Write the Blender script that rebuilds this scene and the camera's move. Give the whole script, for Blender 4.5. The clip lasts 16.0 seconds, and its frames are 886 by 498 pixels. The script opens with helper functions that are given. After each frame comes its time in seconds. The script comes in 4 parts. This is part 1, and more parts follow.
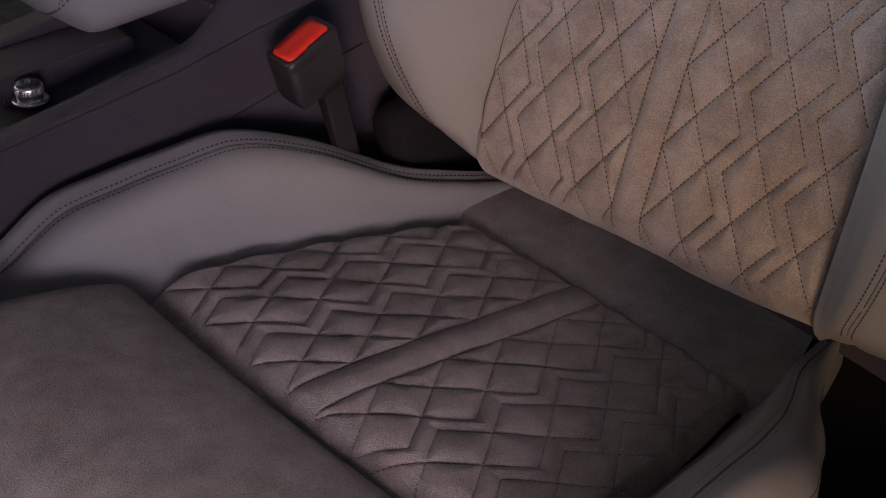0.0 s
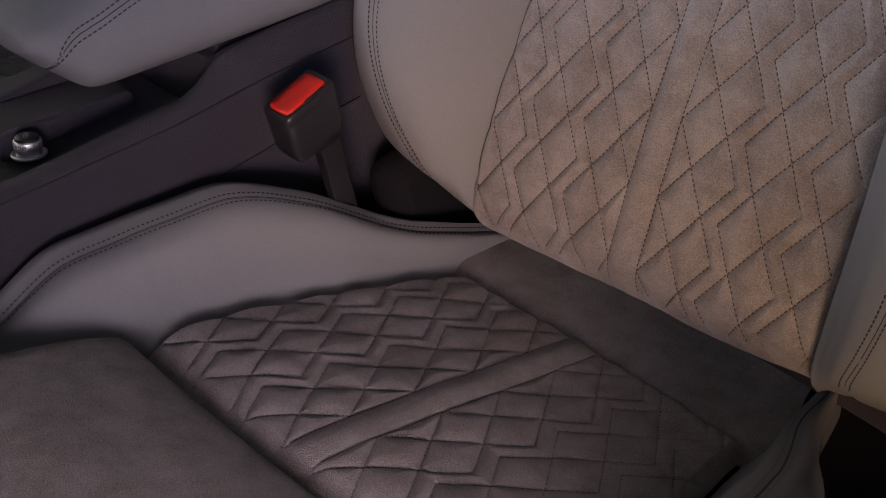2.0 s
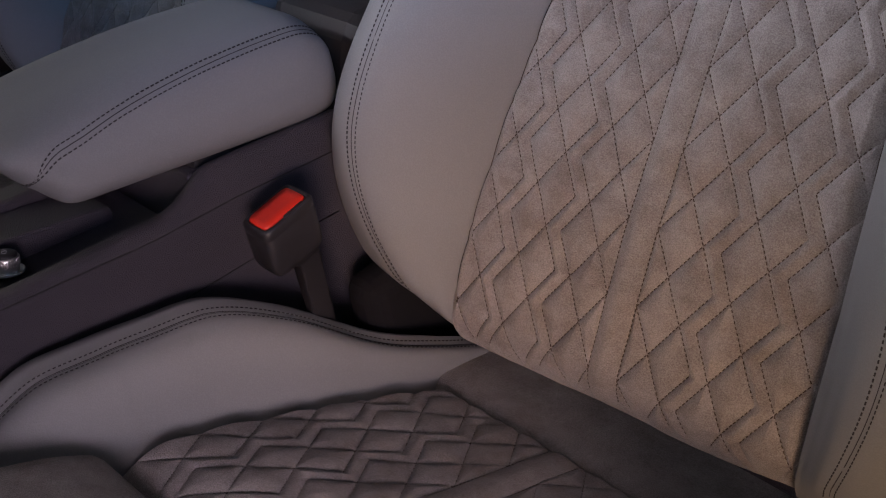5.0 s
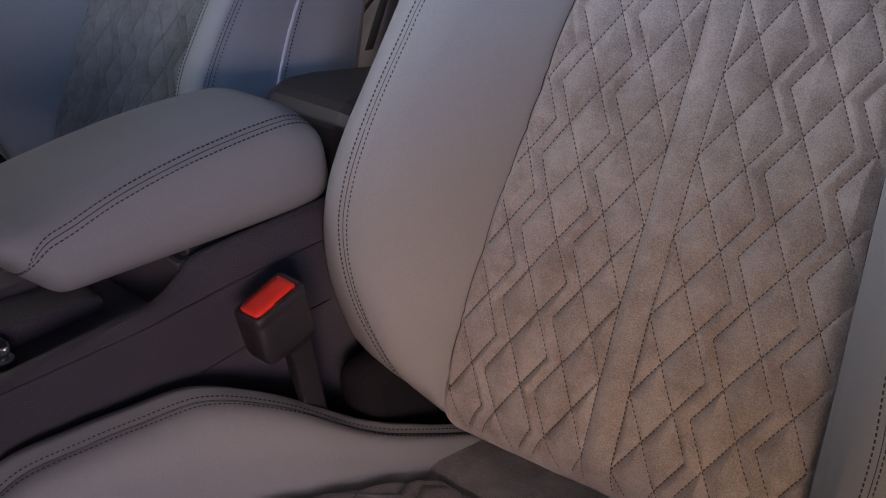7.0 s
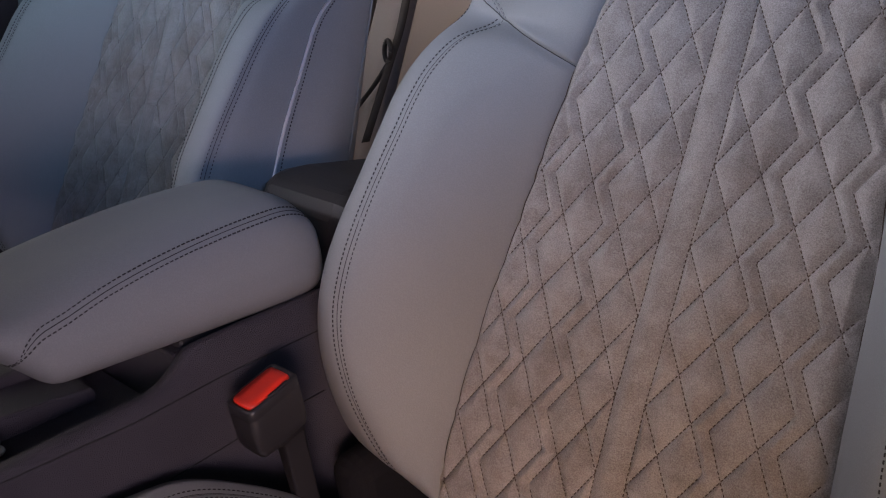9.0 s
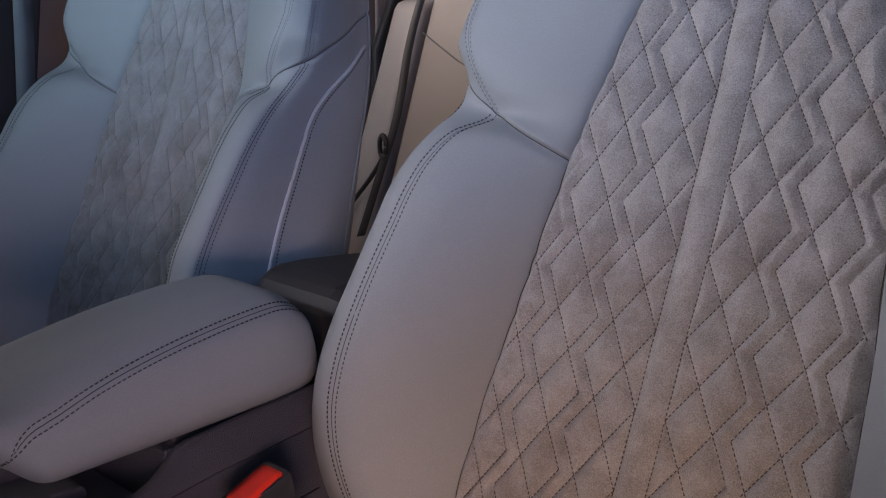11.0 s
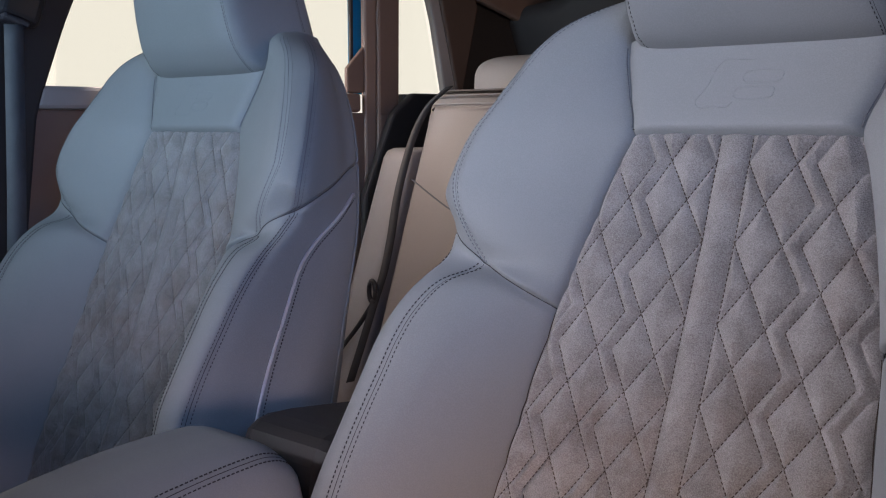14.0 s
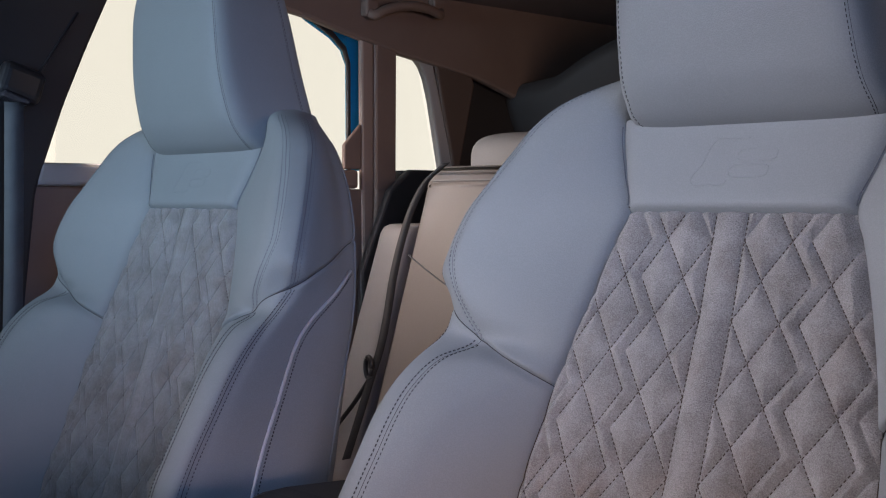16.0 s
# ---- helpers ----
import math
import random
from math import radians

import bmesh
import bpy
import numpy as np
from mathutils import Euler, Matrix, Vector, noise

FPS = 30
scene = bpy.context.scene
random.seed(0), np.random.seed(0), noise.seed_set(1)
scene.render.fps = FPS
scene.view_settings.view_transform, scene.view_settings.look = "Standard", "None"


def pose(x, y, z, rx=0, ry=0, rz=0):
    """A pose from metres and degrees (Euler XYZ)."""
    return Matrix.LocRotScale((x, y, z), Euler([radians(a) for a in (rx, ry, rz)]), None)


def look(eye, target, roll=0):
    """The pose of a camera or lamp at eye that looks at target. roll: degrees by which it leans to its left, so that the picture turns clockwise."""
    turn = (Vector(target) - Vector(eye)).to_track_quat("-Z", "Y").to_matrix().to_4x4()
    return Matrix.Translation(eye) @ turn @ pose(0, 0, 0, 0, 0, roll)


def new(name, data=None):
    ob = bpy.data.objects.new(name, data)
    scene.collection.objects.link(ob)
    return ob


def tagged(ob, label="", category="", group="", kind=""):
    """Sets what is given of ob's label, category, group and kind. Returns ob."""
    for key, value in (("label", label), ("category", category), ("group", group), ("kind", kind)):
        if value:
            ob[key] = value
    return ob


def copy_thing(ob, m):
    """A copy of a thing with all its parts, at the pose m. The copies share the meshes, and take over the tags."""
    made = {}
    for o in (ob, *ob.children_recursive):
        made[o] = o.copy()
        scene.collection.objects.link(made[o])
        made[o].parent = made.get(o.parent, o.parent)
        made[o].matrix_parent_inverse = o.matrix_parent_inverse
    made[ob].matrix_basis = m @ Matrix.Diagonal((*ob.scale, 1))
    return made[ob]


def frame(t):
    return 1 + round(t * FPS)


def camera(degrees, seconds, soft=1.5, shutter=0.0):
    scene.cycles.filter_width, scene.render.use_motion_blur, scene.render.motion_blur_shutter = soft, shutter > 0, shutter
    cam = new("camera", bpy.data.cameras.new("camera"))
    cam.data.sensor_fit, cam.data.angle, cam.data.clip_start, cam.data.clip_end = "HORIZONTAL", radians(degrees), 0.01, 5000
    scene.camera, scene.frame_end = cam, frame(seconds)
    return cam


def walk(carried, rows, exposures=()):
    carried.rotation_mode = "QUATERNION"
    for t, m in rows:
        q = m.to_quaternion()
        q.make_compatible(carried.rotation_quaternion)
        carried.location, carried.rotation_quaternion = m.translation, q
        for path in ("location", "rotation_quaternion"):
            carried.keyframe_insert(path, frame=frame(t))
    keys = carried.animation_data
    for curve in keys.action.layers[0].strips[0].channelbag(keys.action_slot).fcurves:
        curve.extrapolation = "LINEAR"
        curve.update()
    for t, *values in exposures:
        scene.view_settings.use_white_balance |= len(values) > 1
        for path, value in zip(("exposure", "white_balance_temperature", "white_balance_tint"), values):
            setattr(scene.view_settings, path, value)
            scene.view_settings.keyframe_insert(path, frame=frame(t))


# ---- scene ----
cam = camera(39.8, 16.0, soft=1.1)
# seconds, eye, then pitch, roll and yaw in degrees: a slow upward tilt from the open front door
ROWS = [
    (0.0, 0.8847, -0.0068, 0.8645, -32.822, -0.930, 49.139),
    (0.5, 0.8849, -0.0065, 0.8643, -32.338, -0.904, 49.155),
    (1.0, 0.8849, -0.0070, 0.8643, -31.762, -0.904, 49.111),
    (1.5, 0.8851, -0.0067, 0.8651, -31.097, -0.872, 49.071),
    (2.0, 0.8851, -0.0073, 0.8660, -30.433, -0.864, 48.918),
    (2.5, 0.8854, -0.0069, 0.8658, -29.649, -0.817, 48.760),
    (3.0, 0.8859, -0.0065, 0.8657, -28.809, -0.793, 48.602),
    (3.5, 0.8856, -0.0064, 0.8658, -27.995, -0.758, 48.388),
    (4.0, 0.8861, -0.0078, 0.8647, -26.979, -0.790, 48.167),
    (6.5, 0.8871, -0.0084, 0.8623, -21.877, -0.747, 47.474),
    (7.0, 0.8873, -0.0075, 0.8624, -20.824, -0.726, 47.402),
    (7.5, 0.8882, -0.0068, 0.8622, -19.815, -0.690, 47.361),
    (8.0, 0.8902, -0.0067, 0.8615, -18.684, -0.715, 47.360),
    (8.5, 0.8902, -0.0061, 0.8620, -17.683, -0.661, 47.314),
    (9.0, 0.8899, -0.0054, 0.8626, -16.573, -0.655, 47.291),
    (11.5, 0.8889, -0.0024, 0.8642, -11.197, -0.181, 46.957),
    (12.0, 0.8895, -0.0021, 0.8664, -10.132, -0.042, 46.886),
    (12.5, 0.8894, -0.0021, 0.8674, -9.060, 0.003, 46.781),
    (13.0, 0.8892, -0.0013, 0.8683, -7.916, 0.039, 46.686),
    (13.5, 0.8888, -0.0007, 0.8683, -6.794, -0.016, 46.598),
    (14.0, 0.8889, -0.0004, 0.8695, -5.653, -0.003, 46.535),
    (14.5, 0.8890, 0.0000, 0.8700, -4.600, 0.000, 46.500),
    (15.0, 0.8895, -0.0006, 0.8713, -3.597, -0.009, 46.466),
    (15.5, 0.8893, -0.0003, 0.8711, -2.745, 0.006, 46.433),
    (16.0, 0.8893, -0.0006, 0.8717, -2.165, -0.014, 46.387),
]
walk(cam, [(t, pose(x, y, z, 90 + pitch, roll, yaw)) for t, x, y, z, pitch, roll, yaw in ROWS])

# ---------------------------------------------------------------- light
world = bpy.data.worlds.new("sky")
scene.world = world
world.use_nodes = True
wn = world.node_tree
sky = wn.nodes.new("ShaderNodeTexSky")
sky.sky_type = "NISHITA"
sky.sun_disc = False
sky.sun_elevation, sky.sun_rotation = radians(38), radians(160)
wn.links.new(sky.outputs[0], wn.nodes["Background"].inputs[0])
wn.nodes["Background"].inputs[1].default_value = 0.012
sun = new("sun", bpy.data.lights.new("sun", "SUN"))
sun.data.energy, sun.data.angle, sun.data.color = 0.5, radians(12), (1.0, 0.95, 0.88)
sun.matrix_world = look((0, 0, 10), (3.0, 2.0, 0))


def opening_light(name, eye, target, size, size_y, watts, colour, spread):
    lamp = bpy.data.lights.new(name, "AREA")
    lamp.shape, lamp.size, lamp.size_y, lamp.energy, lamp.color = "RECTANGLE", size, size_y, watts, colour
    lamp.spread = radians(spread)
    ob = new(name, lamp)
    ob.matrix_world = look(eye, target)
    return ob


opening_light("windscreen_daylight", (-0.30, -0.74, 1.16), (0.46, 0.62, 0.61), 0.60, 0.24, 2.9, (0.95, 0.88, 1.0), 52)
opening_light("windscreen_daylight", (-0.52, -0.72, 1.14), (-0.42, 0.7, 0.95), 0.50, 0.17, 3.3, (0.58, 0.79, 1.0), 72)
opening_light("driver_door_sky", (0.98, 0.12, 1.08), (-0.28, 0.73, 0.90), 0.40, 0.20, 0.64, (0.25, 0.46, 1.0), 54)
opening_light("driver_door_daylight", (1.13, -0.20, 0.62), (0.10, 0.43, 0.37), 0.35, 0.24, 0.54, (1.0, 0.79, 0.95), 46)
opening_light("driver_door_daylight", (1.16, -0.22, 0.86), (0.52, 0.27, 0.33), 0.22, 0.14, 0.068, (1.0, 0.70, 0.76), 24)
opening_light("driver_door_ground_light", (1.12, -0.16, 0.50), (0.35, 0.62, 0.42), 0.40, 0.24, 0.30, (1.0, 0.56, 0.24), 35)
opening_light("rear_door_daylight", (-0.87, 1.05, 1.02), (-0.6, 1.34, 0.55), 0.4, 0.2, 1.9, (1.0, 0.82, 0.75), 130)
opening_light("rear_door_daylight", (0.84, 1.30, 1.07), (-0.7, 1.55, 0.95), 0.8, 0.22, 1.0, (1.0, 0.72, 0.58), 95)


# ---------------------------------------------------------------- materials
def nodes_of(name, rough=0.5, metal=0.0):
    m = bpy.data.materials.new(name)
    m.use_nodes = True
    b = m.node_tree.nodes["Principled BSDF"]
    b.inputs["Roughness"].default_value, b.inputs["Metallic"].default_value = rough, metal
    return m, m.node_tree, b


def add(tree, kind, **props):
    n = tree.nodes.new(kind)
    for k, v in props.items():
        n.inputs[k].default_value = v
    return n


def surface(name, dark, light, rough=0.5, metal=0.0, grain=400.0, patch=9.0, bump=0.2, depth=0.0006, sheen=0.0, spread=0.12, cells=False, speck=0.45, mid=0.5, sheen_rough=0.45, stain=None):
    """Two colours mixed by a large and a fine noise, a fine relief and a varying gloss."""
    m, tree, b = nodes_of(name, rough, metal)
    co = tree.nodes.new("ShaderNodeTexCoord")
    big = add(tree, "ShaderNodeTexNoise", Scale=patch, Detail=5.0, Roughness=0.6)
    fine = add(tree, "ShaderNodeTexVoronoi" if cells else "ShaderNodeTexNoise", Scale=grain)
    if not cells:
        fine.inputs["Detail"].default_value = 3.0
    tree.links.new(co.outputs["Object"], big.inputs["Vector"])
    tree.links.new(co.outputs["Object"], fine.inputs["Vector"])
    tone = tree.nodes.new("ShaderNodeMath")
    tone.operation = "MULTIPLY_ADD"
    tone.inputs[1].default_value = speck
    tree.links.new(fine.outputs[0], tone.inputs[0])
    half = tree.nodes.new("ShaderNodeMath")
    half.operation = "MULTIPLY"
    half.inputs[1].default_value = 1.2 - speck
    tree.links.new(big.outputs[0], half.inputs[0])
    tree.links.new(half.outputs[0], tone.inputs[2])
    ramp = tree.nodes.new("ShaderNodeValToRGB")
    ramp.color_ramp.elements[0].position, ramp.color_ramp.elements[1].position = mid - spread * 2, mid + spread * 2
    ramp.color_ramp.elements[0].color, ramp.color_ramp.elements[1].color = (*dark, 1), (*light, 1)
    tree.links.new(tone.outputs[0], ramp.inputs[0])
    if stain:
        soil = add(tree, "ShaderNodeTexNoise", Scale=13.0, Detail=6.0, Roughness=0.7)
        tree.links.new(co.outputs["Object"], soil.inputs["Vector"])
        amount = tree.nodes.new("ShaderNodeMapRange")
        amount.inputs["From Min"].default_value, amount.inputs["From Max"].default_value, amount.inputs["To Max"].default_value = 0.50, 0.72, 0.75
        tree.links.new(soil.outputs[0], amount.inputs[0])
        worn = tree.nodes.new("ShaderNodeMix")
        worn.data_type, worn.blend_type = "RGBA", "MULTIPLY"
        worn.inputs[7].default_value = (*stain, 1)
        tree.links.new(amount.outputs[0], worn.inputs[0])
        tree.links.new(ramp.outputs[0], worn.inputs[6])
        tree.links.new(worn.outputs[2], b.inputs["Base Color"])
    else:
        tree.links.new(ramp.outputs[0], b.inputs["Base Color"])
    gloss = tree.nodes.new("ShaderNodeMapRange")
    gloss.inputs["To Min"].default_value, gloss.inputs["To Max"].default_value = max(rough - 0.08, 0.03), min(rough + 0.1, 1)
    tree.links.new(big.outputs[0], gloss.inputs[0])
    tree.links.new(gloss.outputs[0], b.inputs["Roughness"])
    relief = add(tree, "ShaderNodeBump", Strength=bump, Distance=depth)
    tree.links.new(fine.outputs[0], relief.inputs["Height"])
    tree.links.new(relief.outputs[0], b.inputs["Normal"])
    b.inputs["Sheen Weight"].default_value = sheen
    b.inputs["Sheen Roughness"].default_value = sheen_rough
    return m


LEATHER = surface("grey_leather", (0.195, 0.203, 0.209), (0.234, 0.243, 0.251), 0.64, grain=900, patch=6, bump=0.25, depth=0.0004, cells=True)
SUEDE = surface("grey_suede", (0.172, 0.158, 0.151), (0.366, 0.345, 0.339), 0.95, grain=1000, patch=40, bump=1.0, depth=0.0012, sheen=0.25, spread=0.085, speck=0.68, mid=0.6, sheen_rough=0.30, stain=(0.72, 0.62, 0.55))
THREAD = surface("dark_thread", (0.018, 0.016, 0.018), (0.032, 0.030, 0.032), 0.7, grain=900, patch=40, bump=0.3)
QUILT_THREAD = surface("brown_thread", (0.030, 0.018, 0.012), (0.060, 0.038, 0.027), 0.7, grain=900, patch=40, bump=0.3)
WING_THREAD = surface("grey_thread", (0.085, 0.090, 0.105), (0.125, 0.132, 0.15), 0.7, grain=900, patch=40, bump=0.3)
PIPING = surface("pale_piping", (0.44, 0.44, 0.46), (0.52, 0.52, 0.54), 0.35, grain=900, patch=20, bump=0.1)
PLASTIC = surface("black_grained_plastic", (0.036, 0.033, 0.044), (0.060, 0.055, 0.070), 0.38, grain=1250, patch=8, bump=1.0, depth=0.0009, cells=True)
PLASTIC_SMOOTH = surface("black_smooth_plastic", (0.017, 0.016, 0.018), (0.028, 0.027, 0.03), 0.35, grain=900, patch=12, bump=0.15)
RED = surface("red_button_plastic", (0.74, 0.026, 0.014), (0.85, 0.04, 0.02), 0.35, grain=600, patch=30, bump=0.1)
CHROME = surface("chrome", (0.75, 0.75, 0.76), (0.85, 0.85, 0.86), 0.30, 1.0, grain=600, patch=30, bump=0.02)
CARPET = surface("black_carpet", (0.022, 0.021, 0.023), (0.04, 0.038, 0.041), 0.98, grain=900, patch=14, bump=1.0, depth=0.002)
TRIM = surface("brown_grey_trim", (0.15, 0.098, 0.078), (0.20, 0.138, 0.112), 0.6, grain=700, patch=8, bump=0.2)
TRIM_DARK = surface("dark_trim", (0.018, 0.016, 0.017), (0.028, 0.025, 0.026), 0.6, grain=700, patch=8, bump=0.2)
LINER = surface("headliner_fabric", (0.17, 0.122, 0.112), (0.22, 0.162, 0.150), 0.95, grain=900, patch=10, bump=0.4)
FELT = surface("black_felt", (0.008, 0.008, 0.010), (0.015, 0.015, 0.017), 0.95, grain=900, patch=12, bump=0.5)
FELT.node_tree.nodes["Principled BSDF"].inputs["Specular IOR Level"].default_value = 0.1
# trim colour cut down for the tailgate: the rear's shade is in the tone
TRIM_SHADE = surface("shaded_trim", (0.032, 0.027, 0.027), (0.046, 0.040, 0.039), 0.6, grain=700, patch=8, bump=0.2)
# brown trim darkened for the rear pillar's half-lit strip
TRIM_DIM = surface("dimmed_brown_trim", (0.070, 0.046, 0.037), (0.098, 0.066, 0.053), 0.6, grain=700, patch=8, bump=0.2)
TRIM_PALE = surface("pale_brown_trim", (0.23, 0.165, 0.135), (0.29, 0.21, 0.175), 0.5, grain=700, patch=8, bump=0.2)
GREY_TRIM = surface("pale_grey_trim", (0.3, 0.29, 0.28), (0.36, 0.35, 0.34), 0.6, grain=700, patch=8, bump=0.2)
PAINT = surface("blue_car_paint", (0.012, 0.30, 0.60), (0.016, 0.33, 0.66), 0.25, grain=600, patch=6, bump=0.02)
REAR_LEATHER = surface("warm_grey_leather", (0.225, 0.204, 0.196), (0.28, 0.255, 0.246), 0.5, grain=800, patch=6, bump=0.25, cells=True)
WEBBING = surface("black_belt_webbing", (0.012, 0.012, 0.014), (0.03, 0.03, 0.033), 0.6, grain=900, patch=30, bump=0.5)
CONCRETE = surface("pale_ground", (0.40, 0.36, 0.31), (0.50, 0.46, 0.40), 0.9, grain=60, patch=1.5, bump=0.4, depth=0.003)

backdrop_mat = bpy.data.materials.new("bright_distance")
backdrop_mat.use_nodes = True
bt = backdrop_mat.node_tree
bt.nodes.remove(bt.nodes["Principled BSDF"])
glow = bt.nodes.new("ShaderNodeEmission")
bn = bt.nodes.new("ShaderNodeTexNoise")
bn.inputs["Scale"].default_value = 0.7
br = bt.nodes.new("ShaderNodeValToRGB")
br.color_ramp.elements[0].color, br.color_ramp.elements[1].color = (0.90, 0.82, 0.70, 1), (0.98, 0.92, 0.82, 1)
bt.links.new(bn.outputs[0], br.inputs[0])
bt.links.new(br.outputs[0], glow.inputs[0])
glow.inputs[1].default_value = 1.1
bt.links.new(glow.outputs[0], bt.nodes["Material Output"].inputs[0])

glass_mat = bpy.data.materials.new("window_glass")
glass_mat.use_nodes = True
gt = glass_mat.node_tree
gt.nodes.remove(gt.nodes["Principled BSDF"])
clear, shine, both = gt.nodes.new("ShaderNodeBsdfTransparent"), gt.nodes.new("ShaderNodeBsdfGlossy"), gt.nodes.new("ShaderNodeMixShader")
clear.inputs[0].default_value = (0.97, 0.98, 0.97, 1)
shine.inputs["Roughness"].default_value = 0.02
both.inputs[0].default_value = 0.05
gt.links.new(clear.outputs[0], both.inputs[1])
gt.links.new(shine.outputs[0], both.inputs[2])
gt.links.new(both.outputs[0], gt.nodes["Material Output"].inputs[0])


# ---------------------------------------------------------------- mesh helpers
def link_mesh(name, verts, faces, material, parent=None, label="", smooth=True):
    me = bpy.data.meshes.new(name)
    me.from_pydata([tuple(map(float, v)) for v in verts], [], [tuple(map(int, f)) for f in faces])
    me.materials.append(material)
    if smooth:
        me.polygons.foreach_set("use_smooth", [True] * len(me.polygons))
    me.update()
    ob = new(name, me)
    ob.parent = parent
    if label:
        tagged(ob, label)
    return ob


def part(name, bm, material, parent=None, label="", smooth=False):
    me = bpy.data.meshes.new(name)
    bm.to_mesh(me)
    bm.free()
    me.materials.append(material)
    if smooth:
        me.polygons.foreach_set("use_smooth", [True] * len(me.polygons))
    ob = new(name, me)
    ob.parent = parent
    if label:
        tagged(ob, label)
    return ob


def grid_faces(nr, nc, wrap=False, base=0, flip=False):
    r, c = np.meshgrid(np.arange(nr - 1), np.arange(nc if wrap else nc - 1), indexing="ij")
    c2 = (c + 1) % nc
    f = np.stack([r * nc + c, r * nc + c2, (r + 1) * nc + c2, (r + 1) * nc + c], -1).reshape(-1, 4) + base
    return f[:, ::-1] if flip else f


def sheet(name, P, material, parent=None, label="", flip=False, wrap=False, caps=False):
    """A smooth surface over an array of points (rows, columns, 3)."""
    nr, nc = P.shape[:2]
    faces = [tuple(f) for f in grid_faces(nr, nc, wrap, 0, flip)]
    if caps:
        a, b = tuple(range(nc)), tuple((nr - 1) * nc + i for i in range(nc))
        faces += [a if flip else a[::-1], b[::-1] if flip else b]
    return link_mesh(name, P.reshape(-1, 3), faces, material, parent, label)


def curve(xs, ys):
    """A smooth monotone-ish interpolation through given stations."""
    xs, ys = np.array(xs, float), np.array(ys, float)
    d = np.gradient(ys, xs)

    def f(x):
        x = np.clip(x, xs[0], xs[-1])
        i = np.clip(np.searchsorted(xs, x) - 1, 0, len(xs) - 2)
        h = xs[i + 1] - xs[i]
        s = (x - xs[i]) / h
        return (ys[i] * (1 + 2 * s) * (1 - s) ** 2 + ys[i + 1] * s * s * (3 - 2 * s)
                + h * d[i] * s * (1 - s) ** 2 + h * d[i + 1] * s * s * (s - 1))
    return f


def spline(pts, n):
    """n points along a smooth line through pts (k, dims)."""
    pts = np.array(pts, float)
    d = np.concatenate([[0], np.cumsum(np.linalg.norm(np.diff(pts, axis=0), axis=1))])
    s = np.linspace(0, d[-1], n)
    return np.stack([curve(d, pts[:, k])(s) for k in range(pts.shape[1])], -1)


def tube(name, path, radius, material, parent=None, label="", sides=8):
    """A round cord along a path (n, 3)."""
    path = np.array(path, float)
    t = np.gradient(path, axis=0)
    t /= np.linalg.norm(t, axis=1)[:, None] + 1e-12
    up = np.where(np.abs(t[:, 2:3]) > 0.9, [[1.0, 0, 0]], [[0, 0, 1.0]])
    a = np.cross(t, up)
    a /= np.linalg.norm(a, axis=1)[:, None]
    b = np.cross(t, a)
    ang = np.linspace(0, 2 * np.pi, sides, endpoint=False)
    P = path[:, None] + radius * (np.cos(ang)[None, :, None] * a[:, None] + np.sin(ang)[None, :, None] * b[:, None])
    return sheet(name, P, material, parent, label, wrap=True, caps=True)


def stitches(name, paths, material, parent, length=0.0027, gap=0.0013, width=0.0009, lift=0.0012, label=""):
    """Short thread dashes along lines that lie on a surface: each path is (points, normals)."""
    V, Fc = [], []
    for P, N in paths:
        P, N = np.array(P, float), np.array(N, float)
        d = np.concatenate([[0], np.cumsum(np.linalg.norm(np.diff(P, axis=0), axis=1))])
        k = int(d[-1] / (length + gap))
        for i in range(k):
            s = np.array([i * (length + gap), i * (length + gap) + length / 2, i * (length + gap) + length])
            q = np.stack([np.interp(s, d, P[:, j]) for j in range(3)], -1)
            n = np.array([np.interp(s[1], d, N[:, j]) for j in range(3)])
            n /= np.linalg.norm(n) + 1e-9
            t = q[2] - q[0]
            t /= np.linalg.norm(t) + 1e-9
            side = np.cross(n, t) * width / 2
            b = len(V)
            lo, hi, end = -0.0006 * n, n * lift, 0.12 * length * t
            V += [q[0] - side + lo, q[0] + side + lo, q[2] + side + lo, q[2] - side + lo, q[0] + end - 0.7 * side + hi, q[0] + end + 0.7 * side + hi, q[2] - end + 0.7 * side + hi, q[2] - end - 0.7 * side + hi]
            Fc += [(b + 4, b + 5, b + 6, b + 7), (b, b + 1, b + 5, b + 4), (b + 1, b + 2, b + 6, b + 5), (b + 2, b + 3, b + 7, b + 6), (b + 3, b, b + 4, b + 7)]
    ob = link_mesh(name, V, Fc, material, parent, label, smooth=False)
    return tagged(ob, kind="stuff")


def rounded_box(w, d, h, r, seg=3):
    bm = bmesh.new()
    bmesh.ops.create_cube(bm, size=1)
    bmesh.ops.scale(bm, vec=(w, d, h), verts=bm.verts)
    bmesh.ops.bevel(bm, geom=bm.edges[:], offset=r, segments=seg, affect="EDGES", profile=0.5)
    return bm


def moved(bm, m):
    bmesh.ops.transform(bm, matrix=m, verts=bm.verts)
    return bm


def prism(outline, x0, x1, bevel=0.0):
    """A solid between x0 and x1 with an outline in (y, z)."""
    bm = bmesh.new()
    a = [bm.verts.new((x0, y, z)) for y, z in outline]
    b = [bm.verts.new((x1, y, z)) for y, z in outline]
    n = len(outline)
    bm.faces.new(a), bm.faces.new(b[::-1])
    for i in range(n):
        bm.faces.new((a[i], b[i], b[(i + 1) % n], a[(i + 1) % n]))
    bmesh.ops.recalc_face_normals(bm, faces=bm.faces)
    if bevel:
        bmesh.ops.bevel(bm, geom=bm.edges[:], offset=bevel, segments=2, affect="EDGES", profile=0.5)
    return bm


